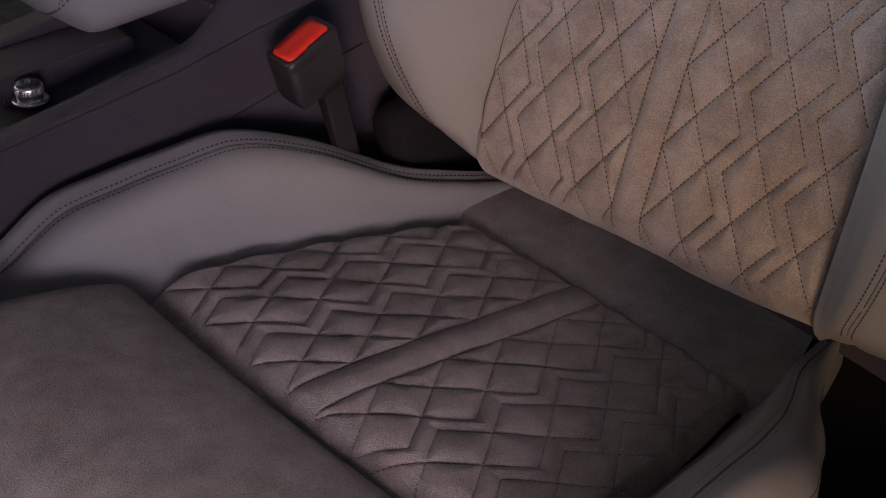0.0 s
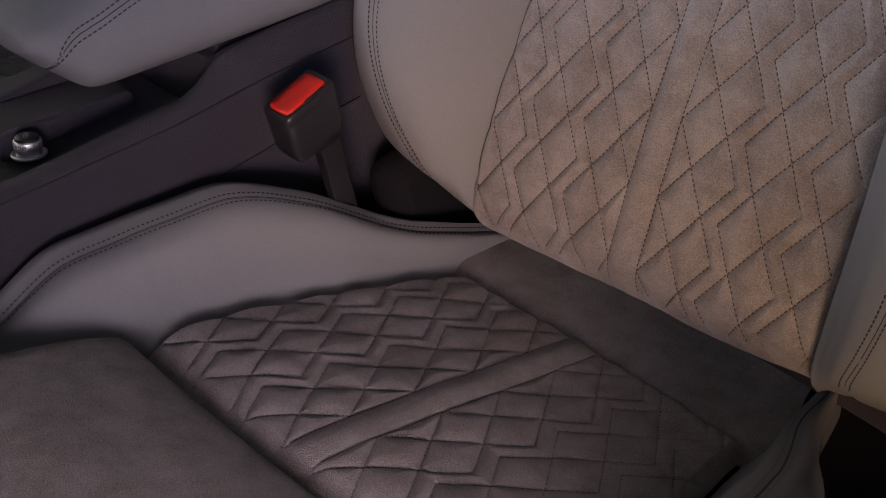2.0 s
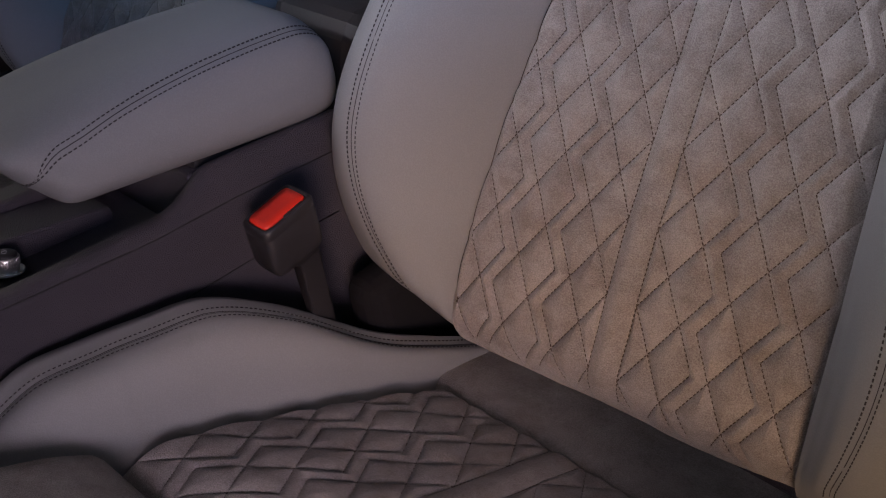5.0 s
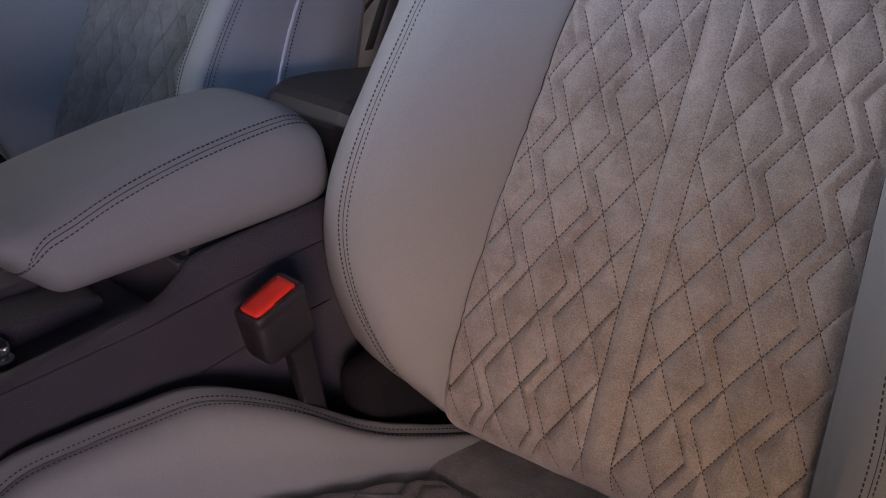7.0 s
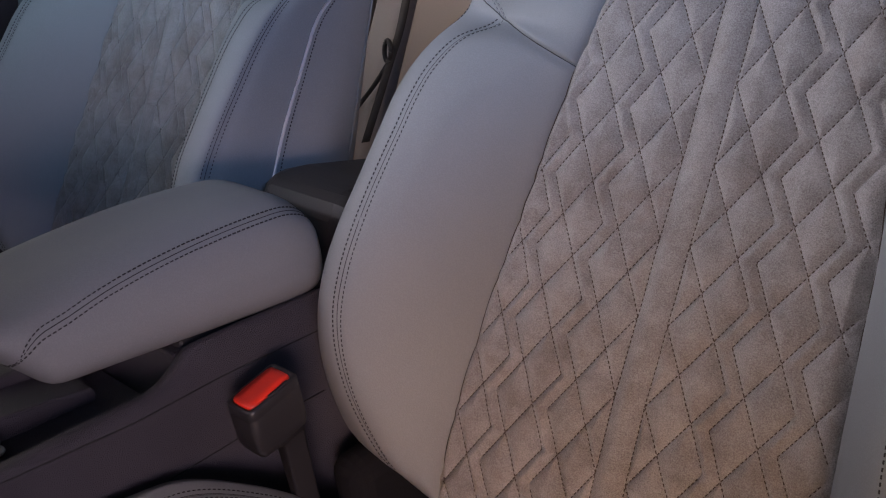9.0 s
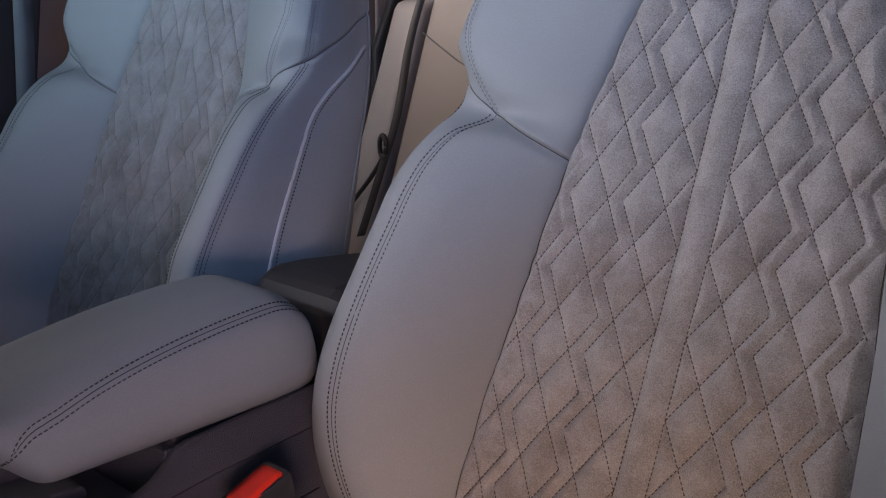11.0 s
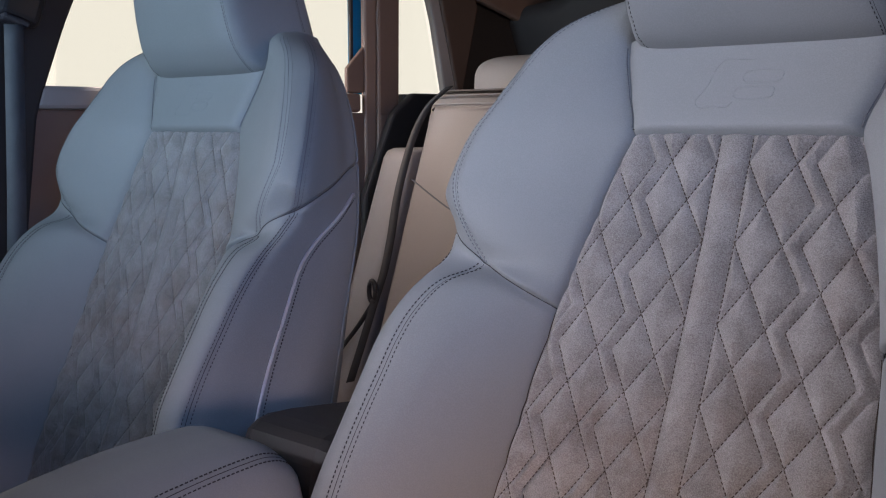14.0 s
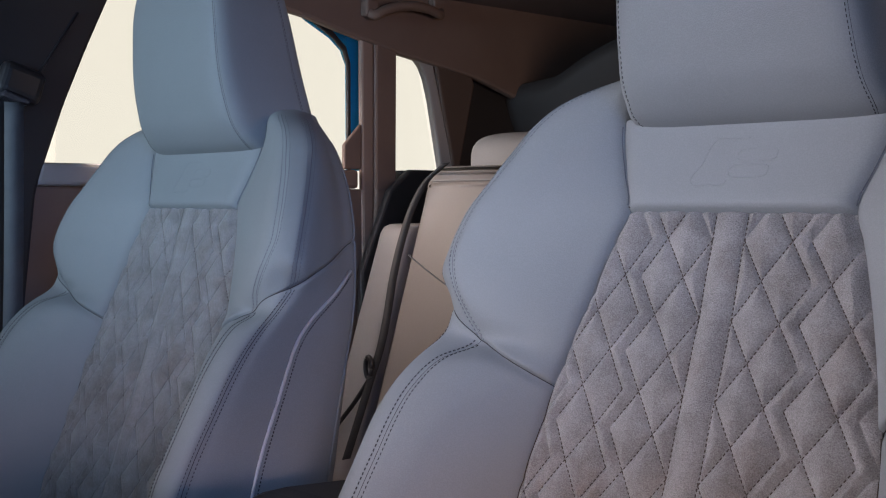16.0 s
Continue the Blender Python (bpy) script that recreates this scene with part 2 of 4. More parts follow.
# ---------------------------------------------------------------- front seats
BASE_Y = 0.45
LEAN_Y, LEAN_Z = 0.3015, 0.9534          # the backrest's upward direction


def back_point(u, v, w):
    """A point of the backrest: across, up along it, and forward of its plane."""
    return np.stack([u, 0.613 + v * 0.287 - w * LEAN_Z - BASE_Y, 0.351 + v * 0.9076 + w * LEAN_Y], -1)


def cushion_point(u, v, w):
    """A point of the cushion: across, forward along it, and up from its plane."""
    c, s = 0.98894, 0.14834
    return np.stack([u - 0.005, 0.607 - v * c + w * s - BASE_Y, 0.322 + v * s + w * c], -1)


lumbar = curve([-0.06, 0.0, 0.05, 0.1, 0.2, 0.33, 0.42, 0.7], [-0.002, 0.0, 0.004, 0.006, 0.005, 0.002, 0.0, 0.0])
insert_half = curve([-0.05, 0.0, 0.1, 0.1785, 0.228, 0.26, 0.318, 0.353, 0.412, 0.446, 0.5, 0.543, 0.572], [0.168, 0.17, 0.168, 0.1635, 0.159, 0.1555, 0.150, 0.1455, 0.1385, 0.1315, 0.118, 0.106, 0.096])
centre_line = curve([-0.05, 0.0, 0.2, 0.3, 0.4, 0.7], [0.0, 0.0, 0.0, 0.0017, 0.003, 0.0015])      # the cover sits a little askew

STRIPE, STEP, BLOCK = 0.0138, 0.0197, 0.0545


def quilt_distance(u, v, period, v0):
    """How far a point is from the nearest seam of the quilting."""
    u = np.abs(u)
    d = np.abs(u - STRIPE)
    slope = (period / 2) / STEP
    k = 1 / math.sqrt(1 + slope ** 2)
    for b in range(4):
        s = STRIPE + b * BLOCK
        e = s + 3 * STEP
        uc = np.clip(u, s, e)
        for sign in (1, -1):
            phase = (v - v0 - sign * slope * (uc - s)) / period
            dist = np.abs(phase - np.round(phase)) * period
            inside = (u >= s) & (u <= e)
            dist = np.where(inside, dist * k, np.hypot(u - uc, dist))
            d = np.where((u >= s) | (b > 0), np.minimum(d, dist), d)
    return d


def quilt_lines(half, lo, hi, period, v0, length):
    """The seams as lines in (u, v), cut to the insert."""
    lines = []
    slope = (period / 2) / STEP
    vv = np.linspace(lo, hi, 200)
    for side in (1, -1):
        lines.append(np.stack([np.full(200, side * STRIPE), vv], -1))
        for b in range(4):
            s = STRIPE + b * BLOCK
            uu = np.linspace(s, s + 3 * STEP, 40)
            for m in range(-6, int(length / period) + 8):
                for sign in (1, -1):
                    v = v0 + m * period + sign * slope * (uu - s)
                    ok = (v > lo) & (v < hi) & (uu < half(v) - 0.004)
                    if ok.sum() > 14:
                        lines.append(np.stack([side * uu[ok], v[ok]], -1))
    return lines


def puff(d, high=0.0012, reach=0.0022, swell=0.0060, far=0.0165):
    s, q = np.clip(d / reach, 0, 1), np.clip(d / far, 0, 1)
    return high * (1 - (1 - s) ** 2) + swell * (1 - (1 - q) ** 2)


def uneven(u, v, size):
    """Slow waves of a worn, stretched cover."""
    return size * (np.sin(37 * u + 21 * v + 1.3) * np.sin(29 * v - 17 * u) + 0.6 * np.sin(71 * u - 43 * v + 0.4) * np.sin(63 * v + 31 * u + 2.0))


low_edge = curve([-0.2, -0.17, -0.07, 0.0, 0.07, 0.12, 0.165, 0.2], [0.004, 0.006, 0.011, 0.016, 0.018, 0.022, 0.027, 0.030])      # the insert's foot rises to the door


def back_insert_surface(u, v):
    h = np.maximum(insert_half(v) - np.abs(u), 0)
    edge = np.clip(h / 0.010, 0, 1)
    top = np.clip((0.570 - v) / 0.005, 0, 1)
    foot = low_edge(u)
    x = np.clip(foot + 0.030 - v, 0, 0.0399)
    roll = 0.040 - np.sqrt(0.040 ** 2 - x ** 2)
    body = np.sqrt(np.clip((v - foot + 0.006) / 0.02, 0, 1)) * top * (0.3 + 0.7 * edge)
    return lumbar(v) + uneven(u, v, 0.0009) - 0.003 + puff(quilt_distance(u, v, 0.063, 0.3555)) * body - 0.004 * (1 - edge) ** 2 - 0.008 * (1 - top) ** 2 - roll


cushion_half = curve([-0.03, 0.017, 0.075, 0.15, 0.225, 0.275, 0.31], [0.150, 0.153, 0.165, 0.179, 0.185, 0.183, 0.170])


def front_seam(u):
    return 0.2945 - 0.06 * u - 0.9 * u * u * 0.2


def cushion_insert_surface(u, v):
    edge = np.clip((cushion_half(v) - np.abs(u)) / 0.010, 0, 1)
    fr = np.clip((front_seam(u) - v) / 0.018, 0, 1)
    rear = np.clip((v - 0.002) / 0.012, 0, 1)
    end = np.sqrt(fr) * np.sqrt(rear) * edge ** 0.5
    return -0.020 - 0.008 * np.clip((v - 0.235) / 0.055, 0, 1) ** 2 + uneven(u, v, 0.001) * end + 0.012 * end + puff(quilt_distance((u + 0.002) / 1.06, v, 0.0565, 0.003), 0.0012, swell=0.0030) * end + 0.004 * np.cos(np.clip(u / 0.2, -1, 1) * 1.5)


# stations up the backrest: inner edge, stitched front edge, outermost side and back of bolster and wing
front_v = [-0.01, 0.02, 0.05, 0.08, 0.12, 0.16, 0.20, 0.24, 0.27, 0.30, 0.33, 0.36, 0.39, 0.42, 0.4425, 0.46, 0.48, 0.50, 0.52, 0.54, 0.56, 0.58, 0.60, 0.62, 0.64, 0.66, 0.68, 0.70]
front_u = curve(front_v, [0.190, 0.198, 0.209, 0.2217, 0.2336, 0.2385, 0.2365, 0.2333, 0.2329, 0.2320, 0.2308, 0.2297, 0.2270, 0.2195, 0.209, 0.2174, 0.2295, 0.2385, 0.2425, 0.2390, 0.2335, 0.2243, 0.2147, 0.2040, 0.1929, 0.1755, 0.1468, 0.115])
front_w = curve(front_v, [-0.005, 0.010, 0.037, 0.0586, 0.0788, 0.0915, 0.0975, 0.0971, 0.0923, 0.0862, 0.0795, 0.0727, 0.0620, 0.0430, 0.015, 0.0254, 0.0339, 0.0370, 0.0363, 0.0352, 0.0330, 0.0292, 0.0254, 0.0218, 0.0184, 0.0128, 0.0028, -0.008])
edge_v = [-0.01, 0.02, 0.05, 0.08, 0.12, 0.16, 0.20, 0.24, 0.27, 0.30, 0.33, 0.36, 0.39, 0.42, 0.45, 0.474, 0.50, 0.52, 0.54, 0.56, 0.58, 0.60, 0.62, 0.64, 0.66, 0.68, 0.70]
edge_u = curve(edge_v, [0.240, 0.2495, 0.2590, 0.2660, 0.2710, 0.2730, 0.2700, 0.2660, 0.2635, 0.2626, 0.2625, 0.2620, 0.2590, 0.2540, 0.2500, 0.255, 0.2662, 0.2631, 0.2591, 0.2536, 0.2451, 0.2365, 0.2266, 0.2165, 0.1986, 0.1712, 0.134])
edge_w = curve(edge_v, [-0.023, -0.002, 0.024, 0.046, 0.068, 0.0800, 0.0855, 0.084, 0.079, 0.073, 0.0665, 0.0597, 0.0490, 0.034, 0.016, 0.009, 0.0190, 0.0183, 0.0172, 0.0150, 0.0112, 0.0074, 0.0038, 0.0004, -0.0052, -0.0152, -0.027])
side_u = curve([-0.01, 0.06, 0.12, 0.20, 0.26, 0.30, 0.34, 0.38, 0.42, 0.46, 0.50, 0.54, 0.58, 0.62, 0.66, 0.70],
    [0.225, 0.260, 0.280, 0.289, 0.287, 0.283, 0.276, 0.269, 0.262, 0.256, 0.249, 0.238, 0.224, 0.205, 0.178, 0.138])
inner_half = curve([-0.05, 0.0, 0.1, 0.1785, 0.228, 0.26, 0.318, 0.353, 0.412, 0.446, 0.5, 0.543, 0.572, 0.60, 0.638, 0.66, 0.70],
    [0.168, 0.17, 0.168, 0.1635, 0.159, 0.1555, 0.150, 0.1455, 0.1385, 0.1315, 0.118, 0.106, 0.097, 0.106, 0.117, 0.118, 0.104])
back_deep = curve([-0.01, 0.10, 0.30, 0.50, 0.60, 0.70], [-0.075, -0.085, -0.085, -0.083, -0.075, -0.060])
piping_w = curve([-0.01, 0.06, 0.14, 0.26, 0.30, 0.34, 0.38, 0.42, 0.46, 0.50, 0.52], [-0.01, 0.004, 0.012, 0.0135, 0.0115, 0.0065, 0.0005, -0.009, -0.030, -0.056, -0.070])
INNER, EDGE, OUTER = 26, 9, 18
S1, S2, LAST = INNER - 1, INNER + EDGE - 1, INNER + EDGE + OUTER - 1


def back_half(v):
    return side_u(v) - 0.004


def section(v):
    """A section at height v: from the insert over two sewn edges to the back, as (u, w)."""
    ui, wi, u1, w1, u2, w2, us, back = (float(f(v)) for f in (inner_half, lumbar, front_u, front_w, edge_u, edge_w, side_u, back_deep))
    g, dw = u1 - ui, w1 - wi
    um, wm = 0.5 * (u1 + u2), 0.5 * (w1 + w2)
    full = float(np.interp(v, [0.40, 0.47], [1.0, 0.4]))
    pts = np.array([(ui - 0.004, wi - 0.014), (ui + 0.001, wi - 0.003), (ui + 0.14 * g, wi + 0.15 * dw + 0.001), (ui + 0.42 * g, wi + 0.52 * dw + 0.002), (ui + 0.74 * g, wi + 0.84 * dw + 0.002), (u1, w1),
                    (um + 0.002 * full, wm + 0.0055 * full), (0.25 * um + 0.75 * u2 + 0.002 * full, 0.25 * wm + 0.75 * w2 + 0.0035 * full), (u2, w2),
                    (0.62 * u2 + 0.38 * us + 0.004, 0.62 * w2 + 0.38 * back), (us + 0.002, back + 0.024), (us - 0.004, back + 0.004), (us - 0.020, back)])
    d = np.concatenate([[0], np.cumsum(np.linalg.norm(np.diff(pts, axis=0), axis=1))])
    s = np.concatenate([np.linspace(0, d[5], INNER), np.linspace(d[5], d[8], EDGE + 1)[1:], np.linspace(d[8], d[-1], OUTER + 1)[1:]])
    return np.stack([curve(d, pts[:, k])(s) for k in (0, 1)], -1)


STATIONS = np.linspace(-0.01, 0.70, 143)
SECTIONS = np.array([section(v) for v in STATIONS])


def side_point(col, v):
    """The place (u, w) on the seat's side at a column and heights v."""
    return np.interp(v, STATIONS, SECTIONS[:, col, 0]), np.interp(v, STATIONS, SECTIONS[:, col, 1])


def on_side(v, w):
    """How far out the seat's side stands at heights v and depths w."""
    out = []
    for a, c in zip(v, w):
        k = int(np.argmin(np.abs(STATIONS - a)))
        s = SECTIONS[k, S2 - 2:]
        o = np.argsort(s[:, 1])
        out.append(np.interp(c, s[o, 1], s[o, 0]))
    return np.array(out)


def seam_v(col):
    """Height of the cross seam between bolster and wing at each column."""
    return np.interp(col, [0, S1, S2, LAST], [0.410, 0.4425, 0.474, 0.570])


def normals_of(P):
    n = np.cross(np.gradient(P, axis=1), np.gradient(P, axis=0))
    return n / (np.linalg.norm(n, axis=-1, keepdims=True) + 1e-12)


def along(P, N, cols):
    """A line over the rows of a surface at (fractional) columns, with its normals."""
    c = np.broadcast_to(np.asarray(cols, float), (len(P),))
    i = np.clip(np.floor(c).astype(int), 0, P.shape[1] - 2)
    f = (c - i)[:, None]
    r = np.arange(len(P))
    return P[r, i] * (1 - f) + P[r, i + 1] * f, N[r, i] * (1 - f) + N[r, i + 1] * f


def beside(P, N, cols, away):
    """A line over the rows of a surface, running a set distance from the line at the given columns."""
    c = np.broadcast_to(np.asarray(cols, float), (len(P),))
    i = np.clip(np.floor(c + (0.01 if away > 0 else -0.99)).astype(int), 0, P.shape[1] - 2)
    r = np.arange(len(P))
    return along(P, N, c + away / np.linalg.norm(P[r, i + 1] - P[r, i], axis=-1))


def seam_groove(P, N, col, depth=0.0016, spread=0.7):
    """Sinks a sewn seam into a surface along one column."""
    c = np.arange(P.shape[1])[None, :, None]
    return P - N * depth * np.exp(-((c - col) / spread) ** 2)


# the outboard cushion bolster narrows into the seat's hinge: inner edge, seam and rim
rear_inner = curve([0.495, 0.52, 0.54, 0.561, 0.590, 0.625, 0.667, 0.70], [0.1725, 0.1700, 0.1670, 0.1620, 0.1565, 0.150, 0.141, 0.134])
rear_seam = curve([0.18, 0.23, 0.29, 0.36, 0.411, 0.438, 0.48, 0.53, 0.589, 0.632, 0.67, 0.70], [0.231, 0.248, 0.2505, 0.2465, 0.2425, 0.2405, 0.2325, 0.2146, 0.1885, 0.168, 0.157, 0.153])
rear_rim = curve([0.43, 0.46, 0.487, 0.515, 0.55, 0.588, 0.61, 0.64, 0.66, 0.687, 0.708], [0.277, 0.2745, 0.2706, 0.2576, 0.239, 0.2195, 0.2016, 0.184, 0.175, 0.167, 0.161])


def build_seat():
    seat = new("car_seat")
    seat.empty_display_size = 0.1
    # quilted insert of the backrest
    v = np.linspace(-0.006, 0.573, 470)
    f = np.linspace(-1, 1, 300)
    V, Fr = np.meshgrid(v, f, indexing="ij")
    foot = low_edge(0.168 * Fr)
    V = foot - 0.006 + (V + 0.006) * (0.579 - foot) / 0.579
    corner = np.clip((V - foot + 0.006) / 0.03, 0, 1)
    H = insert_half(V) * (0.96 + 0.04 * np.sqrt(1 - (1 - corner) ** 2))
    U = Fr * H
    askew = centre_line(V)
    insert = sheet("backrest_insert", back_point(U + askew, V, back_insert_surface(U, V)), SUEDE, seat, "diamond-quilted grey suede backrest centre")
    for sgn in (-1, 1):
        pv = np.linspace(0.03, 0.41, 90)
        tube("seam_line", back_point(sgn * (insert_half(pv) - 0.0006) + centre_line(pv), pv, back_insert_surface(insert_half(pv) - 0.0006, pv) ), 0.0004, QUILT_THREAD, insert, sides=5)
    paths = []
    for L in quilt_lines(insert_half, 0.005, 0.566, 0.063, 0.3555, 0.58):
        L = L[L[:, 1] > low_edge(L[:, 0]) + 0.004]
        if len(L) < 8:
            continue
        P = back_point(L[:, 0] + centre_line(L[:, 1]), L[:, 1], back_insert_surface(L[:, 0], L[:, 1]))
        paths.append((P, np.tile([0, -LEAN_Z, LEAN_Y], (len(P), 1))))
    stitches("stitching", paths, QUILT_THREAD, insert, 0.0028, 0.0012, 0.0010, label="dark quilting thread")
    # quilted insert of the cushion
    f2 = np.linspace(0, 1, 250)
    U, G = np.meshgrid(np.linspace(-1, 1, 300), f2, indexing="xy")
    Vc = 0.002 + G * 0.298
    Uc = U * cushion_half(Vc)
    Vc = 0.002 + G * (front_seam(Uc) - 0.002)
    Uc = U * cushion_half(Vc)
    cushion = sheet("cushion_insert", cushion_point(Uc, Vc, cushion_insert_surface(Uc, Vc)), SUEDE, seat, "diamond-quilted grey suede seat centre", flip=True)
    paths = []
    for L in quilt_lines(lambda q: cushion_half(q) / 1.06, 0.008, 0.285, 0.0565, 0.003, 0.3):
        L = L * [1.06, 1.0] - [0.002, 0.0]
        P = cushion_point(L[:, 0], L[:, 1], cushion_insert_surface(L[:, 0], L[:, 1]))
        paths.append((P, np.tile([0, 0.15, 0.99], (len(P), 1))))
    stitches("stitching", paths, QUILT_THREAD, cushion, 0.0027, 0.0012, 0.0010, 0.0006, label="dark quilting thread")
    # plain strip between cushion and backrest
    a = np.linspace(-0.172, 0.172, 40)
    prof = spline([(0.012, -0.022), (0.004, -0.012), (-0.004, -0.006), (-0.020, -0.002), (-0.050, 0.003), (-0.085, 0.008)], 14)
    A, _ = np.meshgrid(a, np.arange(14), indexing="ij")
    A = np.where(A > 0, A * np.interp(prof[:, 0], [-0.095, -0.06, -0.018, 0.02], [0.80, 0.87, 0.94, 1.0])[None, :], A)
    rear = cushion_point(A, np.tile(prof[:, 0], (40, 1)), np.tile(prof[:, 1], (40, 1)))
    sheet("rear_strip", rear, SUEDE, seat, "plain grey suede strip under the backrest")
    # plain front part of the cushion, rolling over its front edge
    u = np.linspace(-0.205, 0.205, 60)
    prof = spline([(0.0, -0.028), (0.002, -0.014), (0.008, -0.006), (0.03, 0.001), (0.08, 0.006), (0.125, 0.005), (0.155, -0.006), (0.172, -0.025), (0.176, -0.06), (0.17, -0.13)], 40)
    Uq, Sq = np.meshgrid(u, np.arange(40), indexing="ij")
    fall = np.clip((0.205 - np.abs(Uq)) / 0.03, 0, 1)
    rows_v = front_seam(Uq) + prof[Sq, 0] * (1 - 0.10 * (np.abs(Uq) / 0.2) ** 2)
    rows_w = prof[Sq, 1] - 0.02 * (1 - fall) ** 2
    sheet("thigh_support", cushion_point(Uq, rows_v, rows_w), SUEDE, seat, "plain grey suede front edge of the cushion")
    for sgn in (-1, 1):
        cols = np.arange(LAST + 1)
        for name, what in (("backrest_bolster", "smooth grey leather side bolster"), ("shoulder_wing", "smooth grey leather shoulder wing")):
            low = name == "backrest_bolster"
            g = 1 - (1 - np.linspace(0, 1, 110)) ** 1.8 if low else np.linspace(0, 1, 84) ** 1.7
            P = np.zeros((len(g), len(cols), 3))
            for c in cols:
                vs = seam_v(c)
                v0 = float(np.interp(c, [0, S1, S2, LAST], [0.002, 0.016, 0.030, 0.034] if sgn < 0 else [0.012, 0.026, 0.034, 0.038]))
                v = v0 + g * (vs - v0) if low else vs + g * (0.70 - vs)
                u, w = side_point(c, v)
                near = np.abs(v - vs)
                front = min(1.0, max(0.0, (S1 + 1 - c) / 9))
                w = w + front * (-0.004 * np.exp(-(near / (0.005 if low else 0.002)) ** 2) + (0 if low else 0.005 * np.exp(-near / 0.04) * (1 - np.exp(-(near / 0.003) ** 2))))
                u = u - (1 - front) * 0.0025 * np.exp(-(near / 0.003) ** 2)
                if low and sgn > 0:
                    w = w + 0.005 * math.exp(-((c - 6) / 3.5) ** 2) * np.clip((0.32 - v) / 0.12, 0, 1)
                    w = w + front * 0.0011 * np.sin(c * 0.95 + 14 * v) * np.exp(-((v - 0.12) / 0.06) ** 2) * min(1.0, c / 6)
                if not low:
                    k = np.clip((v - 0.665) / 0.035, 0, 1)
                    k = np.sqrt(np.clip(1 - k ** 2.5, 0, 1))
                    w = -0.045 + (w + 0.045) * (0.45 + 0.55 * k)
                    u = 0.140 + (u - 0.140) * (0.25 + 0.75 * k)
                else:
                    k = np.sqrt(np.clip(1 - np.clip((0.07 - g) / 0.07, 0, 1) ** 2, 0, 1)) * 0.92 + 0.08
                    w = -0.03 + (w + 0.03) * k
                P[:, c] = back_point(sgn * u + centre_line(v) * max(0.0, 1 - c / S1), v, w)
            N = normals_of(P)
            N *= np.sign((N[:, S1] @ np.array([0, -LEAN_Z, LEAN_Y])).mean())
            runs = (np.full(len(g), float(S1)), np.full(len(g), float(S2)))
            for run in runs:
                P = seam_groove(P, N, run[:, None, None], 0.0016 * np.clip((len(g) - (0 if low else 16) - np.arange(len(g))) / 8, 0, 1)[:, None, None])
            bol = sheet(name, P, LEATHER, seat, what, flip=sgn > 0)
            if low:
                tube("cross_seam", P[-1, 1:LAST - 3] + N[-1, 1:LAST - 3] * 0.0002, 0.00045, THREAD, bol, sides=5)
            trim = slice(3, -3) if low else slice(4, -3)
            for edge in runs:
                rows_of = [beside(P, N, edge, k) for k in (-0.0048, 0.0044)]
                stitches("stitching", [(a[trim], b_[trim]) for a, b_ in rows_of], THREAD if low else WING_THREAD, bol, 0.0027, 0.0014, 0.0009 if low else 0.0007, 0.0006 if low else 0.0004, "dark double stitching")
                line, nl = along(P, N, edge)
                tube("seam_line", (line - nl * 0.0002)[trim], 0.0005, THREAD if low else WING_THREAD, bol, sides=5)
            if low:
                pv = np.linspace(0.06, 0.515, 70)
                tube("piping", back_point(sgn * (on_side(pv, piping_w(pv)) + 0.0008), pv, piping_w(pv)), 0.0017, PIPING, bol, "pale piping")
                more = [(back_point(sgn * (on_side(pv, piping_w(pv) - 0.006) + 0.0003), pv, piping_w(pv) - 0.006), np.tile([sgn, 0.0, 0.0], (70, 1)))]
                stitches("piping_stitching", more, THREAD, bol, 0.0027, 0.0012, 0.0009, 0.0006, "dark stitching")
            line, nl = along(P, N, LAST - 3.0)
            tube("back_piping", (line + nl * 0.0004)[:len(g) - (1 if low else 10)], 0.0012, LEATHER, bol)
        # cushion bolster
        cy = [0.180, 0.210, 0.247, 0.287, 0.335, 0.383, 0.444, 0.498, 0.575, 0.630, 0.675]
        cz = [0.294, 0.349, 0.374, 0.396, 0.404, 0.408, 0.410, 0.392, 0.351, 0.336, 0.324]
        top = curve(cy, cz)
        rows = []
        outer = []
        for y in np.linspace(0.185, 0.67 if sgn < 0 else 0.70, 90):
            vc = (0.607 - y) / 0.98894
            ui = float(cushion_half(np.clip(vc, -0.03, 0.32)))
            if vc > 0.265:
                ui = 0.1835 + 0.05 * (vc - 0.265)
            zi = 0.322 + vc * 0.14834 - 0.016
            zt = float(top(y))
            uo = float(np.interp(y, [0.18, 0.23, 0.29, 0.43, 0.48, 0.554, 0.59, 0.63, 0.67], [0.258, 0.285, 0.290, 0.277, 0.260, 0.235, 0.214, 0.196, 0.186]))
            um = ui + 0.63 * (uo - ui)
            if sgn > 0:
                ui = ui if y < 0.50 else float(rear_inner(y))
                um = float(rear_seam(y))
                uo = uo if y < 0.43 else float(rear_rim(y))
            g = um - ui
            pts = [(ui - 0.008, zi - 0.02), (ui - 0.001, zi - 0.004), (ui + 0.16 * g, zi + 0.08 * (zt - zi)), (ui + 0.44 * g, zi + 0.42 * (zt - zi)), (ui + 0.73 * g, zi + 0.84 * (zt - zi)),
                   (um, zt - 0.003), (0.5 * (um + uo), zt + 0.003), (uo, zt - 0.018), (uo - 0.002, zt - 0.05), (uo - 0.016, zt - 0.10), (uo - 0.05, 0.20)]
            pa = np.array(pts)
            d = np.concatenate([[0], np.cumsum(np.linalg.norm(np.diff(pa, axis=0), axis=1))])
            s = np.concatenate([np.linspace(0, d[5], 24), np.linspace(d[5], d[-1], 21)[1:]])
